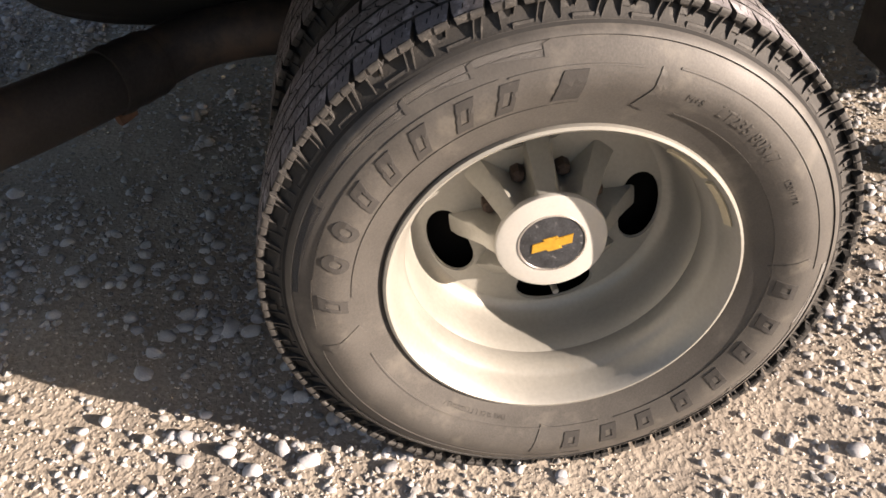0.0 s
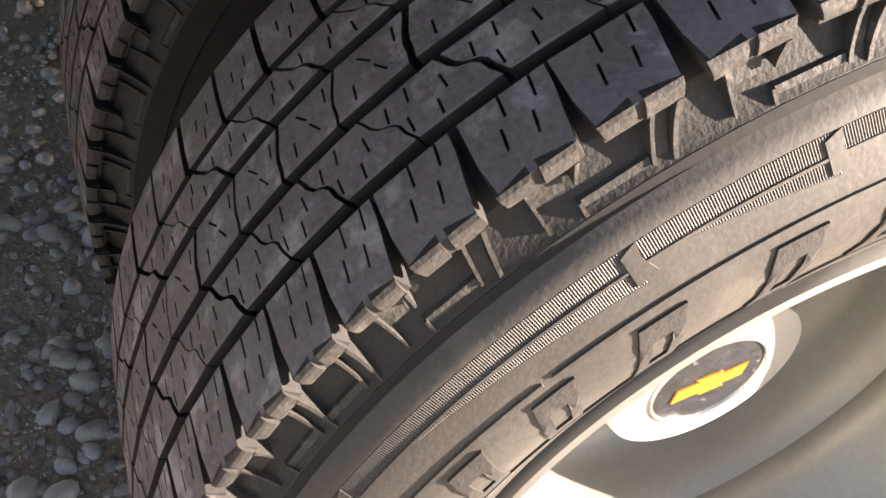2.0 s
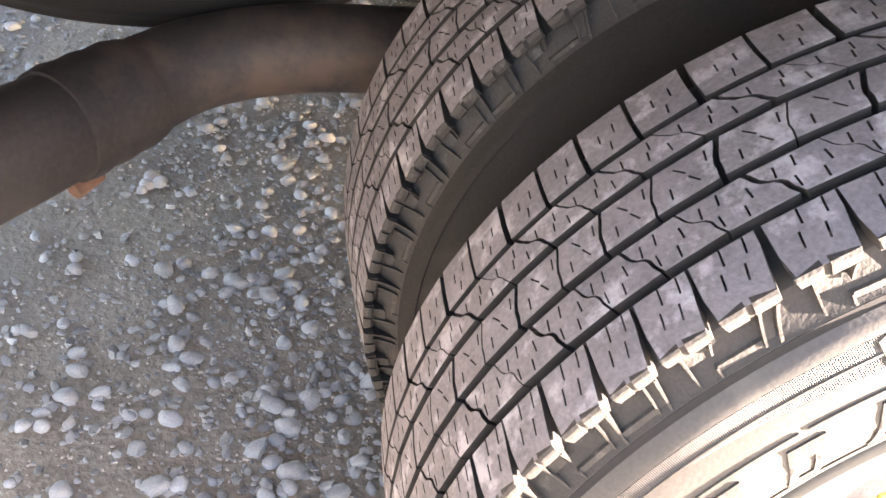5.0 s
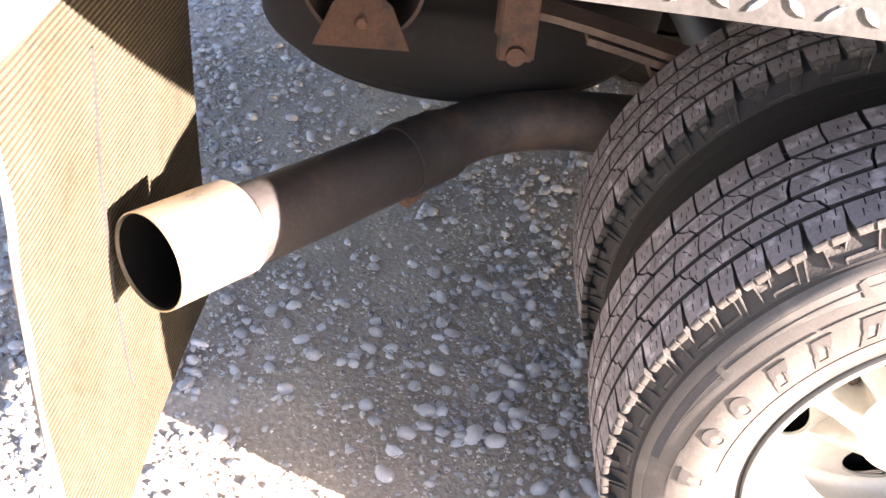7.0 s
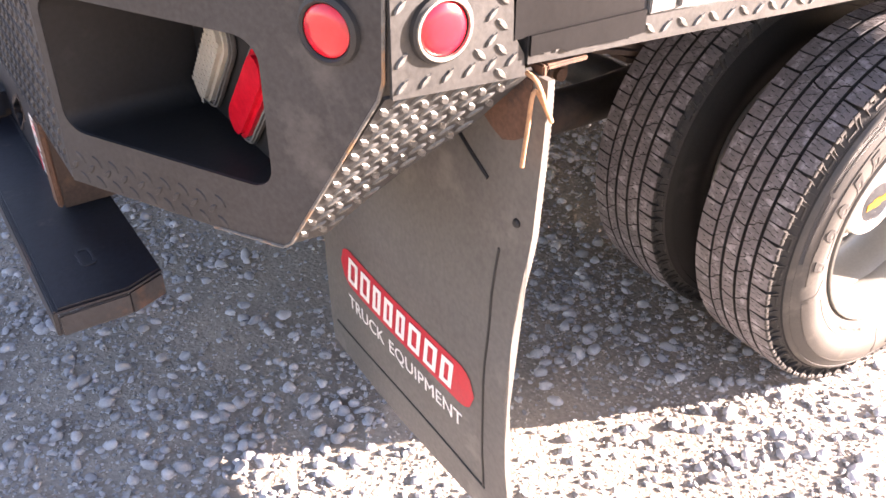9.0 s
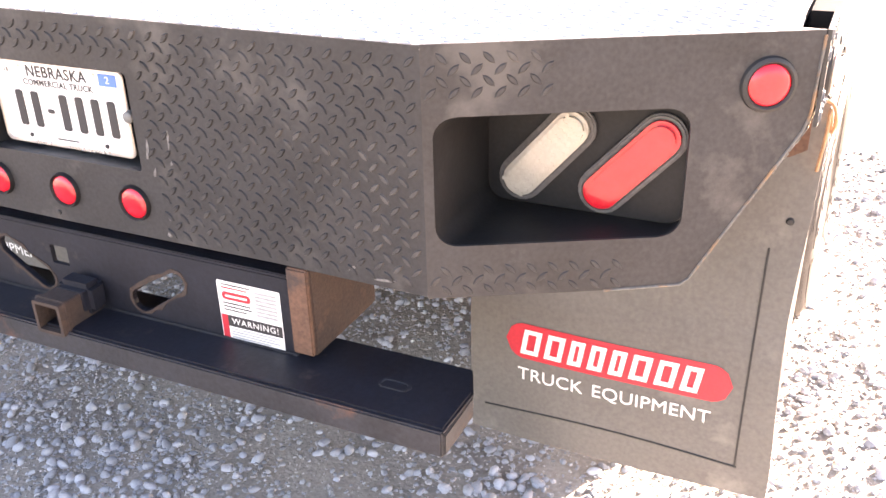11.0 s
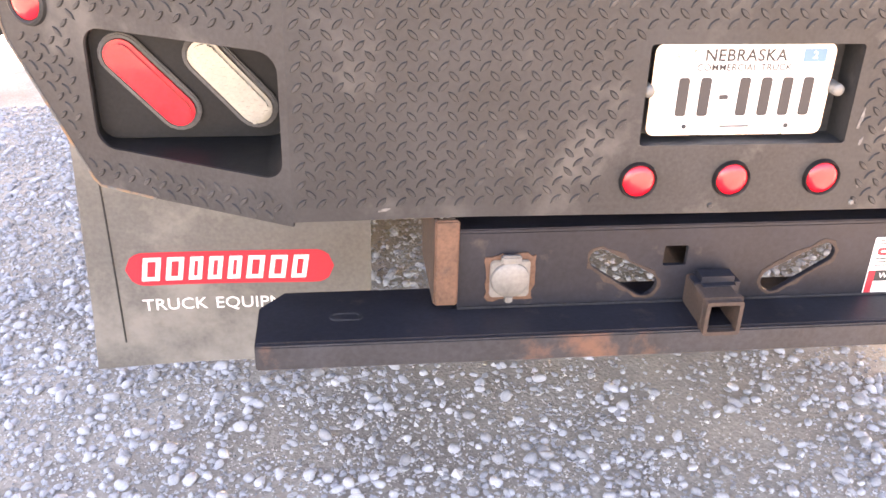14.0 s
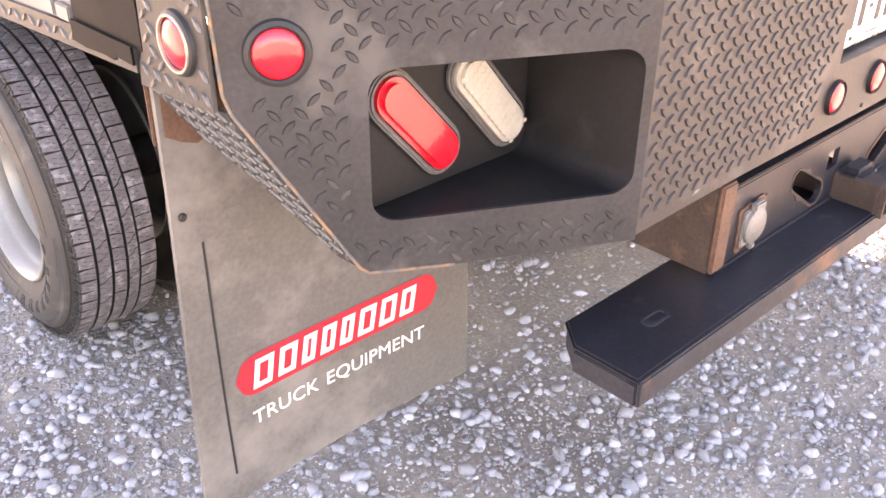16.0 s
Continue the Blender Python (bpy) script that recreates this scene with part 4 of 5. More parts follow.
def tread_mesh():
    """All tread blocks of a tyre: five ribs of 72, with slits cut into them."""
    R, count = 0.4035, 71
    P = 2 * math.pi * R / 72
    # cuts follow at uneven steps: wider in one stretch, narrower round the rest
    steps = [5.25, 4.62, 5.03, 5.81, 6.04, 6.16, 6.2, 6.0]
    steps += [(360 - sum(steps)) / (count - len(steps))] * (count - len(steps))
    marks = [29.19 + sum(steps[:k]) for k in range(count)]
    marks += [m + 360 for m in marks]

    def turn_at(k):
        i = math.floor(k)
        return radians(marks[i] + (marks[i + 1] - marks[i]) * (k - i))

    verts, faces, looks = [], [], []
    h0, hA, hB, hC, hD, h1 = RIBS
    g = 0.0036
    def cut(u, a, b, way):
        """A cut across a rib from a to b; way gives (share of the pitch, share of the rib's width)."""
        return [(u + d * P, a + (b - a) * f) for d, f in way]

    SLANT = ((0.0, 0.0), (-0.028, 0.3), (-0.085, 0.6), (-0.15, 1.0))
    SQUIGGLE = ((0.22, 0.0), (0.27, 0.14), (0.31, 0.28), (0.38, 0.40), (0.52, 0.50), (0.58, 0.60), (0.61, 0.78), (0.69, 1.0))
    WAVE = ((0.22, 0.0), (0.17, 0.18), (0.10, 0.40), (0.055, 0.60), (0.05, 0.80), (0.02, 1.0))
    FAR = ((0.53, 0.0), (0.60, 0.15), (0.68, 0.28), (0.76, 0.42), (0.92, 0.54), (1.0, 0.68), (1.04, 0.82), (1.12, 1.0))
    EDGE = ((0.38, 0.0), (0.375, 0.4), (0.39, 0.75), (0.41, 1.0))
    defs = [
        (lambda u: cut(u, hA + g, h0, SLANT), 0.0013, [(0.29, 0.52, 60), (0.60, 0.55, 62), (0.42, 0.15, 58), (0.74, 0.15, 60)], 0.0105),
        (lambda u: cut(u, hB + g, hA - g, SQUIGGLE), 0.0010, [(0.14, 0.30, 60), (0.12, 0.72, 52), (0.45, 0.22, 60), (0.72, 0.45, 50), (0.42, 0.80, 56)], 0.0085),
        (lambda u: cut(u, hC + g, hB - g, WAVE), 0.0011, [(0.24, 0.72, 60), (0.40, 0.30, 20), (0.60, 0.66, 26), (0.80, 0.28, 62)], 0.0085),
        (lambda u: cut(u, hD + 0.0028, hC - g, FAR), 0.0010, [(0.16, 0.35, 55), (0.40, 0.62, 60), (0.66, 0.30, 55), (0.66, 0.74, 50)], 0.0078),
        (lambda u: cut(u, hD - 0.0028, h1, EDGE), 0.0018, [(0.34, 0.5, 56), (0.64, 0.55, 56), (0.5, 0.2, 60)], 0.0085),
    ]
    for rib, (side, gap, sipes, slit) in enumerate(defs):
        left, right = side(gap), side(P - gap)
        if rib == 0:
            # the cuts of the outer rib open towards the shoulder
            left = [(u + w, v) for (u, v), w in zip(left, (0.0, 0.0005, 0.0020, 0.0054))]
        outline = left + right[::-1]
        skew = left[-1][0] - left[0][0]
        holes = [sipe(P * a + left[0][0] + skew * b, left[0][1] + (left[-1][1] - left[0][1]) * b, turn + 38, slit) for a, b, turn in sipes]
        pts, tris, rims = flat_block(outline, holes)
        for k in range(count):
            wob = 0.0006 * math.sin(k * 2.7)
            n = len(verts)
            for depth in (0.0, 0.0095):
                for u, v in pts:
                    verts.append(spun(crown(v) - depth, turn_at(k + (u + wob) / P + 1), v))
            m = len(pts)
            faces += [tuple(n + i for i in t) for t in tris]
            looks += [0] * len(tris)
            for rim in rims:
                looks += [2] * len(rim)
                faces += [(n + a, n + b, n + m + b, n + m + a) for a, b in zip(rim, rim[1:] + rim[:1])]
    # rounded block shoulders, then slanting fins, corner ridges and ledges running down into the recess of the sidewall
    def lug(k, top, low, r1, r0, drop=0.0, drop_low=None, dip=0.0):
        """From r1 inwards to r0; top and low are (from, to) in shares of the pitch at the two ends."""
        n, steps = len(verts), 6
        drop_low = drop if drop_low is None else drop_low
        for base in (False, True):
            for j in range(steps):
                w = j / (steps - 1)
                rr = r1 + (r0 - r1) * w
                h = wall_h(rr) - 0.003 if base else max(wall_h(rr, SHOULDER) - drop - (drop_low - drop) * w - (dip if j == steps - 1 else 0.0), wall_h(rr) - 0.001)
                for f0, f1 in zip(top, low):
                    verts.append(spun(rr, turn_at(k + 1 + f0 + (f1 - f0) * w), h))
        m = 2 * steps
        for j in range(steps - 1):
            i = n + 2 * j
            faces.extend(((i, i + 1, i + 3, i + 2), (i, i + 2, i + 2 + m, i + m), (i + 1, i + 1 + m, i + 3 + m, i + 3)))
        faces.extend(((n, n + m, n + m + 1, n + 1), (n + m - 2, n + m - 1, n + 2 * m - 1, n + 2 * m - 2)))

    for k in range(count):
        wob = 0.012 * math.sin(k * 4.1)
        lug(k, (0.015, 0.37 + wob), (0.05, 0.33 + wob), 0.4006, 0.3915 + 0.0012 * math.sin(k * 2.3), 0.0, dip=0.0012)
        lug(k, (0.46 + wob, 0.81), (0.42 + wob, 0.755), 0.4006, 0.3910 + 0.0012 * math.sin(k * 3.1), 0.0, dip=0.0012)
        lug(k, (0.37 + wob, 0.46 + wob), (0.33 + wob, 0.42 + wob), 0.3985, 0.3915, 0.008)
        if k % 2 == 0:
            lug(k, (0.70, 0.755), (0.50, 0.55), 0.3920, 0.3692, 0.0, 0.0015)
            lug(k, (0.455, 0.50), (0.30, 0.34), 0.3905, 0.3712, 0.0015, 0.001)
            lug(k, (0.50, 0.70), (0.34, 0.50), 0.3905, 0.3720, 0.0062, 0.0035)
            lug(k, (-0.44, 0.31), (-0.45, 0.30), 0.3745, 0.3715, 0.0022)
            lug(k, (-0.46, -0.42), (-0.47, -0.43), 0.3745, 0.3690, 0.001)
        else:
            lug(k, (0.71, 0.76), (0.615, 0.65), 0.3920, 0.3815, 0.0, 0.002)
            lug(k, (0.19, 0.23), (0.15, 0.18), 0.3915, 0.3712, 0.004, 0.001)
            lug(k, (0.23, 0.60), (0.18, 0.52), 0.3905, 0.3800, 0.0070, 0.0050)
    me = bpy.data.meshes.new("tread")
    me.from_pydata(verts, [], faces)
    me.materials.append(M_TREAD)
    me.materials.append(M_LUG)
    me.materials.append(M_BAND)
    me.polygons.foreach_set("material_index", looks + [1] * (len(faces) - len(looks)))
    return me


def on_wall(flat, r0, centre, rise, thick):
    """Bends a flat mesh (x along the arc, y outwards) on to the sidewall."""
    for v in flat.vertices:
        r = r0 + v.co.y
        v.co = spun(r, radians(centre) + v.co.x / r0, wall_h(r) + rise + (thick if v.co.z > 0 else -0.0008))
    return flat


def wall_word(text, size, r0, centre, parent, name, mat, width=1.0):
    ob = lettering(text, size, Matrix(), mat, name, parent, 0.0005, spacing=1.05, width=width)
    on_wall(ob.data, r0, centre, 0.0, 0.0007)
    return ob


def wall_shape(pts, r0, centre, parent, name, mat, thick=0.0012, holes=()):
    bm = prism(pts, 0.001, holes)
    bmesh.ops.translate(bm, verts=bm.verts, vec=(0, 0, -0.0005))
    bmesh.ops.triangulate(bm, faces=bm.faces)
    for _ in range(2):
        bmesh.ops.subdivide_edges(bm, edges=[e for e in bm.edges if e.calc_length() > 0.006], cuts=1)
        bmesh.ops.triangulate(bm, faces=bm.faces)
    me = to_mesh(bm, name, mat)
    on_wall(me, r0, centre, 0.0, thick)
    return part(name, me, None, parent)


def arc_band(r0, r1, a0, a1, parent, name, mat, rise=0.0008, steps=24, teeth=0, grow=0.0):
    verts, faces = [], []
    for k in range(steps + 1):
        a = radians(a0 + (a1 - a0) * k / steps)
        for r in (r0 - grow * k / steps, r1):
            h = wall_h(r)
            lift = rise * (1 if not teeth or k % 2 else 0.1)
            verts += [spun(r, a, h + lift), spun(r, a, h - 0.001)]
    for k in range(steps):
        i, j = 4 * k, 4 * k + 4
        faces += [(i, j, j + 2, i + 2), (i, i + 1, j + 1, j), (i + 2, j + 2, j + 3, i + 3)]
    faces += [(0, 2, 3, 1), (4 * steps, 4 * steps + 1, 4 * steps + 3, 4 * steps + 2)]
    me = bpy.data.meshes.new(name)
    me.from_pydata(verts, [], faces)
    me.materials.append(mat)
    return part(name, me, None, parent)


TREAD = tread_mesh()


def hub_pose(x_out, s):
    """Where a wheel sits: the axle stands a little askew under the bed."""
    if s > 0:
        return pose(x_out, AXLE_Y + (1.266 - x_out) * 0.028, AXLE_Z + 0.0225, 0, 0, TOE)
    return pose(-x_out + 0.066, AXLE_Y + 0.074, AXLE_Z - 0.015, 0, 0, 180)


def build_tyre(x_out, s, lettered):
    half = [(r, h) for r, h in WALL]
    inner = [(r, -0.265 - h) for r, h in reversed(WALL)]
    profile = half + [(0.3932, -0.058), (0.3945, -0.132), (0.3932, -0.207)] + inner
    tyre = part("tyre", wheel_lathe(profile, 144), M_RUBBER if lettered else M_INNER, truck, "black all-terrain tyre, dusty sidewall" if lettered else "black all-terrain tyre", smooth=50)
    tyre.matrix_basis = hub_pose(x_out, s)
    stuff(part("tread", TREAD, None, tyre, "worn tread blocks with fine slits"))
    part("groove_floor", wheel_lathe([(0.3868, -0.0465), (0.3925, -0.0515), (0.3950, -0.058), (0.3956, -0.132), (0.3950, -0.207)], 120), M_GROOVE, tyre, "rubber between the blocks, shade painted in", smooth=60)
    part("shoulder_recess", wheel_lathe([(0.3688, -0.0315), (0.3702, -0.0336), (0.376, -0.0396), (0.386, -0.0461), (0.3875, -0.0472)], 120), M_RECESS, tyre, "grimy recess under the shoulder, with shade in its colour", smooth=60)
    if not lettered:
        return tyre
    # Dark rings with the shade of the moulded grooves in their colour.
    arc_band(0.3645, 0.3682, 0, 360, tyre, "shoulder_groove", M_GROOVE, 0.0005, 120)
    arc_band(0.3552, 0.3560, 0, 360, tyre, "shoulder_line", M_GROOVE, 0.0005, 120)
    # maker's mark and model as plain raised slanted shapes
    for k, a in enumerate((0.4, 13.5, 23.2, 33.3, 42.5, 52.0, 63.0, 72.5)):
        w, hh = 0.021, 0.019
        sl = 0.008
        pts = capsule((-0.003, -0.006), (0.003, 0.006), 0.012) if k in (1, 2) else [(-w / 2 - sl, -hh), (w / 2 - sl, -hh), (w / 2 + sl, hh), (-w / 2 + sl, hh)]
        inn = [(x * 0.45, y * 0.45) for x, y in pts]
        wall_shape(pts, 0.304, a, tyre, "raised_mark", M_MARK, 0.0013, (inn,))
    wall_shape([(-0.012, -0.019), (0.02, -0.019), (0.026, 0.0), (0.03, 0.019), (0.004, 0.019)], 0.304, 84.0, tyre, "raised_mark", M_MARK, 0.0013)
    for k, a in enumerate((184, 196, 207, 218.5, 230, 242, 253, 264)):
        pts = [(-0.015, -0.015), (0.009, -0.015), (0.016, 0.015), (-0.008, 0.015)]
        wall_shape(pts, 0.300, a, tyre, "raised_mark", M_MARK, 0.0013, ([(x * 0.4, y * 0.4) for x, y in pts],))
    wall_word("M+S", 0.013, 0.303, 114, tyre, "tyre_word", M_RUBBER)
    wall_word("LT235/80R17", 0.021, 0.303, 131, tyre, "tyre_size", M_RUBBER, 0.95)
    wall_word("120/117R", 0.011, 0.303, 152, tyre, "load_index", M_RUBBER)
    wall_word("TIRE SIZE LT235/80R17", 0.010, 0.262, -64, tyre, "tyre_words", M_RUBBER)
    # ribbed bands and arrow edges round the shoulder ring
    for a0, a1 in ((3, 27), (27.8, 54), (54.6, 68), (68.5, 82), (178, 196), (196.5, 220), (220.5, 242)):
        # Blackened floor gives the ribs their shaded gaps.
        arc_band(0.3470, 0.3550, a0, a1, tyre, "band_floor", M_BAND, 0.0003, 36, grow=0.0085)
        arc_band(0.3473, 0.3547, a0, a1, tyre, "ribbed_band", M_RUBBER, 0.0006, int((a1 - a0) * 10), 1, grow=0.0082)
        arc_band(0.3459, 0.3470, a0, a1, tyre, "band_edge", M_RUBBER, 0.0010, 36)
        wall_shape([(-0.004, -0.0075), (0.006, -0.0055), (0.003, 0.001), (0.004, 0.0075), (-0.004, 0.005)], 0.3475, a1, tyre, "arrow_tick", M_RUBBER, 0.0012)
    for a0, a1, r in ((-6, 8, 0.331), (8, 24, 0.329), (24, 44, 0.3285), (45, 72, 0.3285), (74, 101, 0.327), (2, 88, 0.279), (112, 178, 0.276), (178, 250, 0.278), (-105, -20, 0.276), (108, 178, 0.332), (-98, -14, 0.334)):
        arc_band(r - 0.0009, r + 0.0009, a0, a1, tyre, "moulded_edge", M_RUBBER, 0.0013, 40)
    for a, fl in ((103, 1), (-11, -1), (178, -1), (-88, 1)):
        pts = [(-0.012 * fl, -0.024), (0.006 * fl, -0.030), (0.020 * fl, 0.018), (0.006 * fl, 0.030), (0.004 * fl, 0.004)]
        wall_shape(pts if fl > 0 else pts[::-1], 0.300, a, tyre, "arrow_edge", M_RUBBER, 0.0012)
    return tyre


def build_rim(x_out, s, front):
    barrel = [(0.224, -0.052), (0.237, -0.042), (0.2400, -0.029), (0.2390, -0.0235), (0.2350, -0.0220), (0.2305, -0.0260), (0.226, -0.040), (0.2195, -0.050), (0.2185, -0.060), (0.2145, -0.066), (0.2085, -0.080), (0.2065, -0.100), (0.2085, -0.106), (0.2045, -0.114), (0.2000, -0.135), (0.1985, -0.160), (0.193, -0.178), (0.184, -0.188), (0.1775, -0.190)]
    rim = part("wheel_rim", wheel_lathe(barrel, 120), M_RIM, truck, "silver painted dished steel wheel", smooth=40)
    rim.matrix_basis = hub_pose(x_out, s)
    holes = []
    for a0 in (-20, -101, 181, 77):
        ring = []
        for k in range(28):
            t = 2 * math.pi * k / 28
            r, a = 0.1460 + 0.0318 * math.sin(t) * (1 + 0.12 * math.cos(2 * t)), radians(a0) + 0.40 * math.cos(t)
            ring.append((-r * math.cos(a), r * math.sin(a)))
        holes.append(ring)
    flat = Matrix(((0, 0, 1, -0.196), (1, 0, 0, 0), (0, 1, 0, 0), (0, 0, 0, 1)))
    part("wheel_disc", prism(circle(0, 0, 0.181, 72), 0.006, [*holes, circle(0, 0, 0.085, 48)], flat, bevel=0.002), M_RIM, rim, smooth=True)
    # Black sheet standing for the shade seen through the disc's holes.
    part("painted_hole_shade", wheel_lathe([(0.21, -0.23), (0.02, -0.235)], 40), M_SOOT_SHADE, rim)
    if not front:
        return
    # cone-shaped hub cover, scooped out round each of the eight nuts
    bm = bmesh.new()
    n, rings = 192, []
    for t in [k / 14 for k in range(15)]:
        h = -0.192 + 0.073 * t
        skin = 0.079 + 0.058 * (1 - t) ** 1.25
        depth = (skin - 0.067) * min(1.0, (1 - t) / 0.22) ** 0.6
        ring = []
        for k in range(n):
            a = 2 * math.pi * k / n
            da = (math.degrees(a) - 15.3 + 22.5) % 45 - 22.5
            half = 12.0 + 3.0 * (1 - t)
            bite = max(0.0, 1 - (da / half) ** 2) ** 0.9
            ring.append(bm.verts.new(spun(skin - depth * bite, a, h)))
        rings.append(ring)
    for a, b in zip(rings, rings[1:]):
        for k in range(n):
            bm.faces.new((a[k], a[(k + 1) % n], b[(k + 1) % n], b[k]))
    part("hub_cover", bm, M_RIM, rim, "silver hub cover scooped out round the nuts", smooth=40)
    for k in range(8):
        a = radians(15.3 + 45 * k)
        turn = Matrix.Translation(spun(0.0835, a, -0.193)) @ Matrix.Rotation(radians(90), 4, "Y")
        # Nuts take the dark tone for the shade inside the scoops.
        part("wheel_nut", lathe([(0, 0.026), (0.007, 0.025), (0.0105, 0.021), (0.0115, 0.0)], 6, turn), M_RUSTDARK, rim)
    part("centre_cap", wheel_lathe([(0.079, -0.122), (0.0800, -0.117), (0.0785, -0.1125), (0.074, -0.111), (0.049, -0.1095), (0.0485, -0.112), (0.046, -0.112), (0.001, -0.1115)], 64), M_CAP, rim, "satin silver centre cap", smooth=30)
    part("emblem_disc", wheel_lathe([(0.0462, -0.1128), (0.0455, -0.1098), (0.042, -0.1092), (0.0005, -0.1088)], 48), M_EMBLEM, rim, "black speckled emblem disc", smooth=True)
    part("chrome_ring", wheel_lathe([(0.0490, -0.1105), (0.0485, -0.1082), (0.0468, -0.1082), (0.0460, -0.1100)], 64), M_CHROME, rim, smooth=True)
    mark = [(-0.032, -0.0075), (-0.011, -0.0075), (-0.0085, -0.0115), (0.012, -0.0115), (0.0095, -0.0075), (0.027, -0.0075), (0.032, 0.0075), (0.011, 0.0075), (0.0085, 0.0115), (-0.012, 0.0115), (-0.0095, 0.0075), (-0.027, 0.0075)]
    turned = Matrix(((0, 0, 1, -0.1096), (1, 0, 0, 0), (0, 1, 0, 0), (0, 0, 0, 1))) @ Matrix.Rotation(radians(16), 4, "Z")
    part("gold_mark", prism(mark, 0.0022, (), turned, bevel=0.0006), M_GOLD, rim, "plain gold mark")
    # balance weights on the lip
    for a0, a1 in ((121, 138), (141, 161)):
        verts, faces = [], []
        for k in range(13):
            a = radians(a0 + (a1 - a0) * k / 12)
            verts += [spun(0.2285, a, -0.032), spun(0.2225, a, -0.0415), spun(0.2195, a, -0.0395), spun(0.2260, a, -0.029)]
        for k in range(12):
            i = 4 * k
            faces += [(i + j, i + (j + 1) % 4, i + 4 + (j + 1) % 4, i + 4 + j) for j in range(4)]
        faces += [(0, 1, 2, 3), (48, 49, 50, 51)]
        me = bpy.data.meshes.new("balance_weight")
        me.from_pydata(verts, [], faces)
        me.materials.append(M_WEIGHT)
        part("balance_weight", me, None, rim, "tan strip of balance weights")
    part("valve_stem", tube([spun(0.150, radians(-100), -0.21), spun(0.152, radians(-101), -0.175)], 0.005, 12), M_CHROME, rim)


PIPE = [(0.93, 0.599, 0.487), (0.91, 0.614, 0.480), (0.80, 0.70, 0.464), (0.70, 0.785, 0.456), (0.62, 0.86, 0.455), (0.56, 0.95, 0.470), (0.54, 1.07, 0.482), (0.54, 1.3, 0.488), (0.53, 1.75, 0.53)]
PIPE_R = (0.0585, 0.0585, 0.0585, 0.0575, 0.054, 0.051, 0.051, 0.051, 0.051)


def build_exhaust():
    line = smooth_path(PIPE)
    radii = [PIPE_R[min(i // 6, 8)] + (PIPE_R[min(i // 6 + 1, 8)] - PIPE_R[min(i // 6, 8)]) * (i % 6) / 6 for i in range(len(line))]
    pipe = part("exhaust_pipe", tube(line, radii), M_PIPE, truck, "sooty brown exhaust pipe", smooth=True)
    part("pipe_clamp", tube(line[20:27], [0.060, 0.0625, 0.0600, 0.0618, 0.0598, 0.0605, 0.056]), M_PIPE, pipe, "crimped pipe joint", smooth=True)
    part("clamp_bolt", tube([(0.665, 0.845, 0.398), (0.690, 0.822, 0.392)], 0.011, 10), M_RUST, pipe, smooth=True)
    part("exhaust_tip", tube([(1.035, 0.519, 0.504), (0.926, 0.6010, 0.4884)], 0.065, 40, wall=-0.002), M_TIP, truck, "shiny exhaust tip, sooty inside", smooth=True)
    part("soot_lining", tube([(1.0318, 0.5214, 0.5036), (0.926, 0.6010, 0.4884)], 0.0622, 40, wall=-0.001), M_SOOT_SHADE, truck)


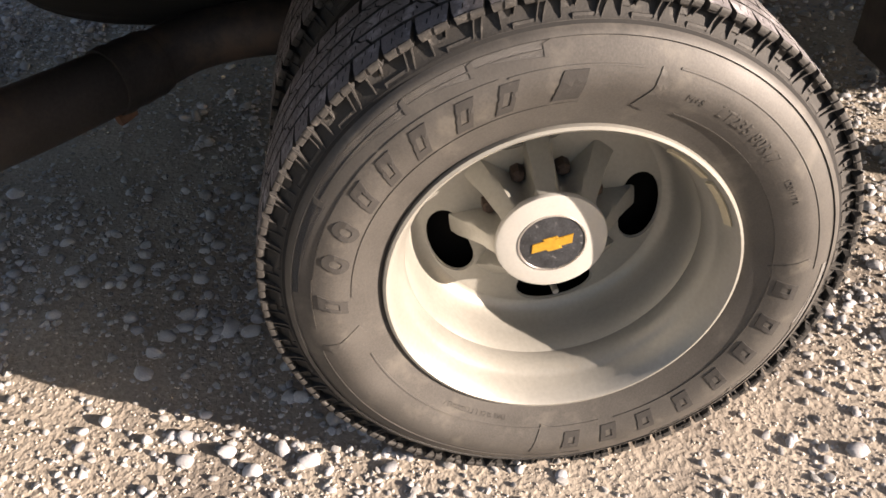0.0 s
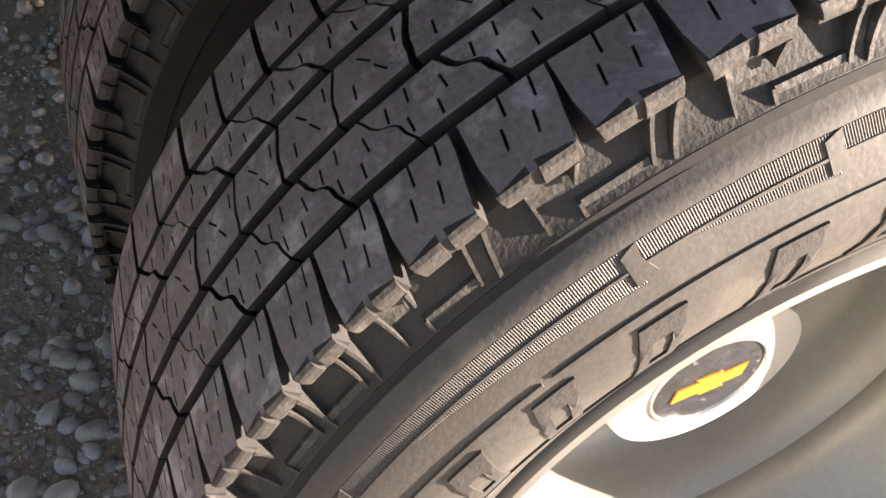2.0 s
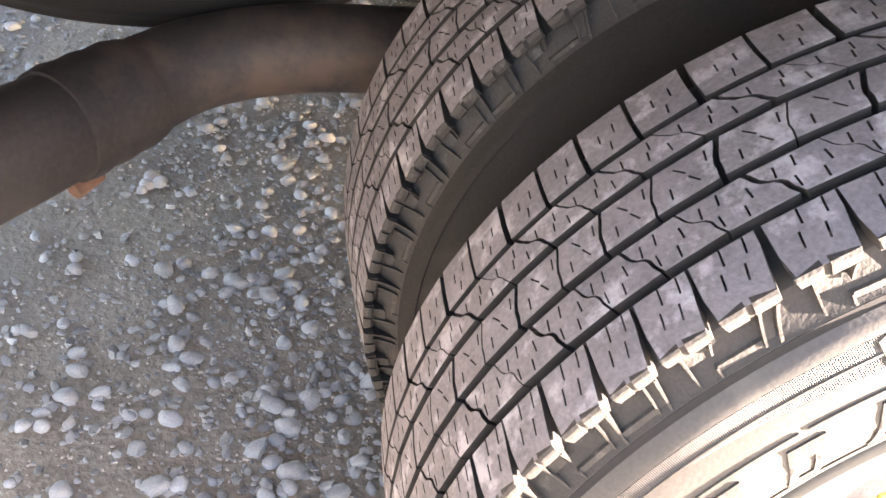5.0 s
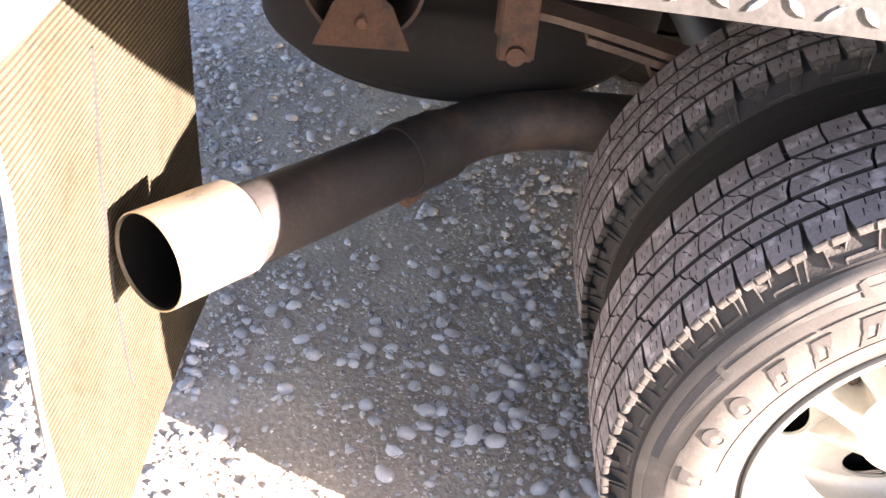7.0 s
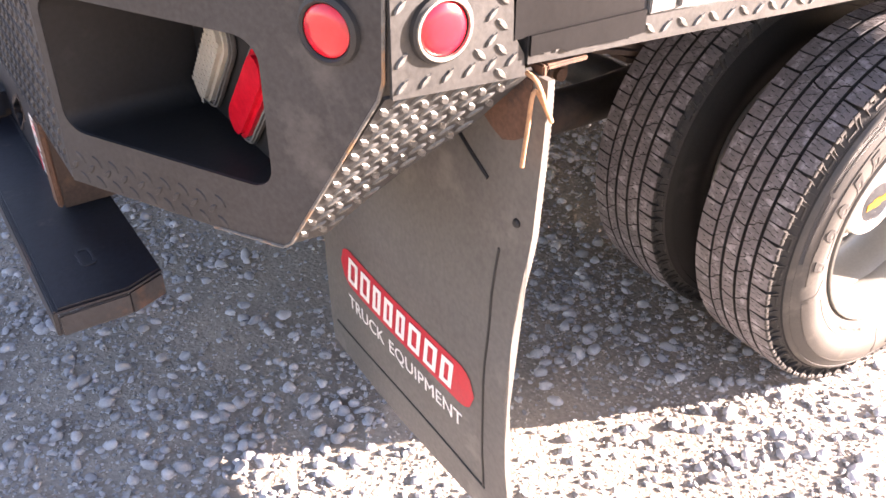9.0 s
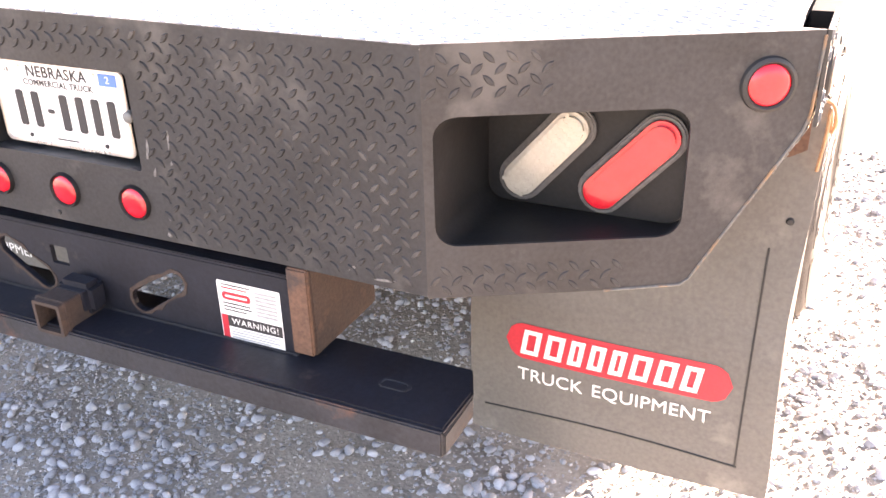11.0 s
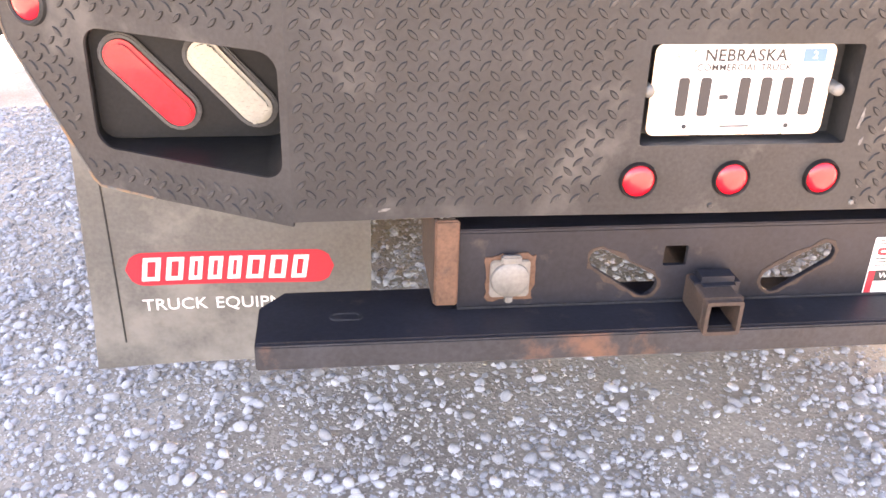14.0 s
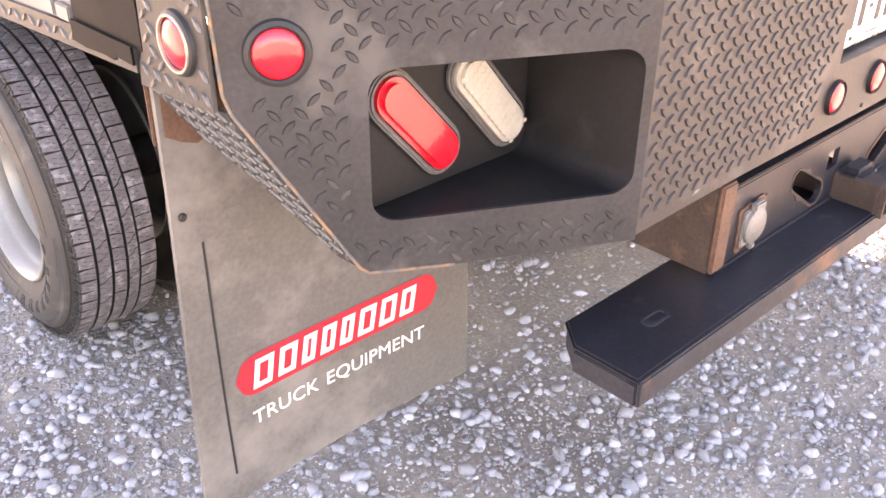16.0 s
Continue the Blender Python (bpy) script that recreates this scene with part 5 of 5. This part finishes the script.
def build_underside():
    # leaf spring pack with its hanger on each side
    for s in (1, -1):
        for k in range(5):
            reach = 0.0 + 0.10 * k
            pts = []
            for t in [i / 10 for i in range(11)]:
                y = 0.975 + reach + (1.54 - 0.975 - reach) * t
                z = 0.712 - 0.017 * k - 0.16 * ((y - 0.975) / 0.565) ** 1.2 + 0.02
                pts.append((y, z))
            outline = pts + [(y, z - 0.011) for y, z in reversed(pts)]
            part("spring_leaf", prism(outline, 0.065, (), outward(s * 0.62, 0, 0, s)), M_SPRING, truck, "rusty spring leaf" if k == 0 else "")
        part("spring_hanger", join(box(*sorted((s * 0.60, s * 0.612)), 0.945, 1.0, 0.655, 0.80, 0.004), box(*sorted((s * 0.69, s * 0.70)), 0.945, 1.0, 0.655, 0.80, 0.004), tube([(s * 0.59, 0.972, 0.668), (s * 0.712, 0.972, 0.668)], 0.014, 14)), M_UNDER, truck, "rusty spring hanger")
    plate = [(-0.075, -0.03), (0.075, -0.03), (0.045, 0.035), (0.02, 0.055), (-0.02, 0.055), (-0.045, 0.035)]
    tab = part("rusty_tab", prism(plate, 0.008, (), Matrix.Translation((0.61, 0.742, 0.652)) @ Matrix.Rotation(radians(90), 4, "Z") @ Matrix.Rotation(radians(68), 4, "X"), bevel=0.002), M_UNDER, truck, "rusty brown bracket tab")
    screw(tab, Matrix.Translation((0.617, 0.742, 0.662)) @ Matrix.Rotation(radians(90), 4, "Z") @ Matrix.Rotation(radians(68), 4, "X"), 0.010, M_RUST)
    part("frame_end_tube", tube([(0.47, 0.742, 0.72), (0.60, 0.742, 0.72)], 0.095, 36, wall=0.006), M_RUSTDARK, truck, "dark rusty tube end", smooth=True)
    # spare under the bed
    spare = wheel_lathe([(r, h) for r, h in WALL] + [(0.398, -0.06), (0.402, -0.12), (0.398, -0.18)] + [(r, -0.243 - h) for r, h in reversed(WALL)], 96)
    part("spare_tyre", spare, M_INNER, truck, "dusty spare tyre slung under the bed, shade in its colour", Matrix.Translation((0.13, 0.90, 0.455)) @ Matrix.Rotation(radians(90), 4, "Y"), smooth=50)
    part("axle", tube([(-0.9, AXLE_Y, AXLE_Z), (0.9, AXLE_Y, AXLE_Z)], 0.055, 24), M_BLACK, truck, "dark rear axle tube", smooth=True)


# the corners sit a little off the middle
CORNER_SHIFT = {1: -0.024, -1: 0.006}
build_rear_panel()
for side in (1, -1):
    before = set(truck.children)
    build_wing(side)
    build_side(side)
    for ob in set(truck.children) - before:
        ob.matrix_basis = Matrix.Translation((CORNER_SHIFT[side], 0, 0)) @ ob.matrix_basis
    build_flap(side)
    build_tyre(1.266, side, True)
    build_tyre(0.945, side, False)
    build_rim(1.266, side, True)
    build_rim(0.945, side, False)
build_bed()
build_plate()
build_hitch()
build_exhaust()
build_underside()
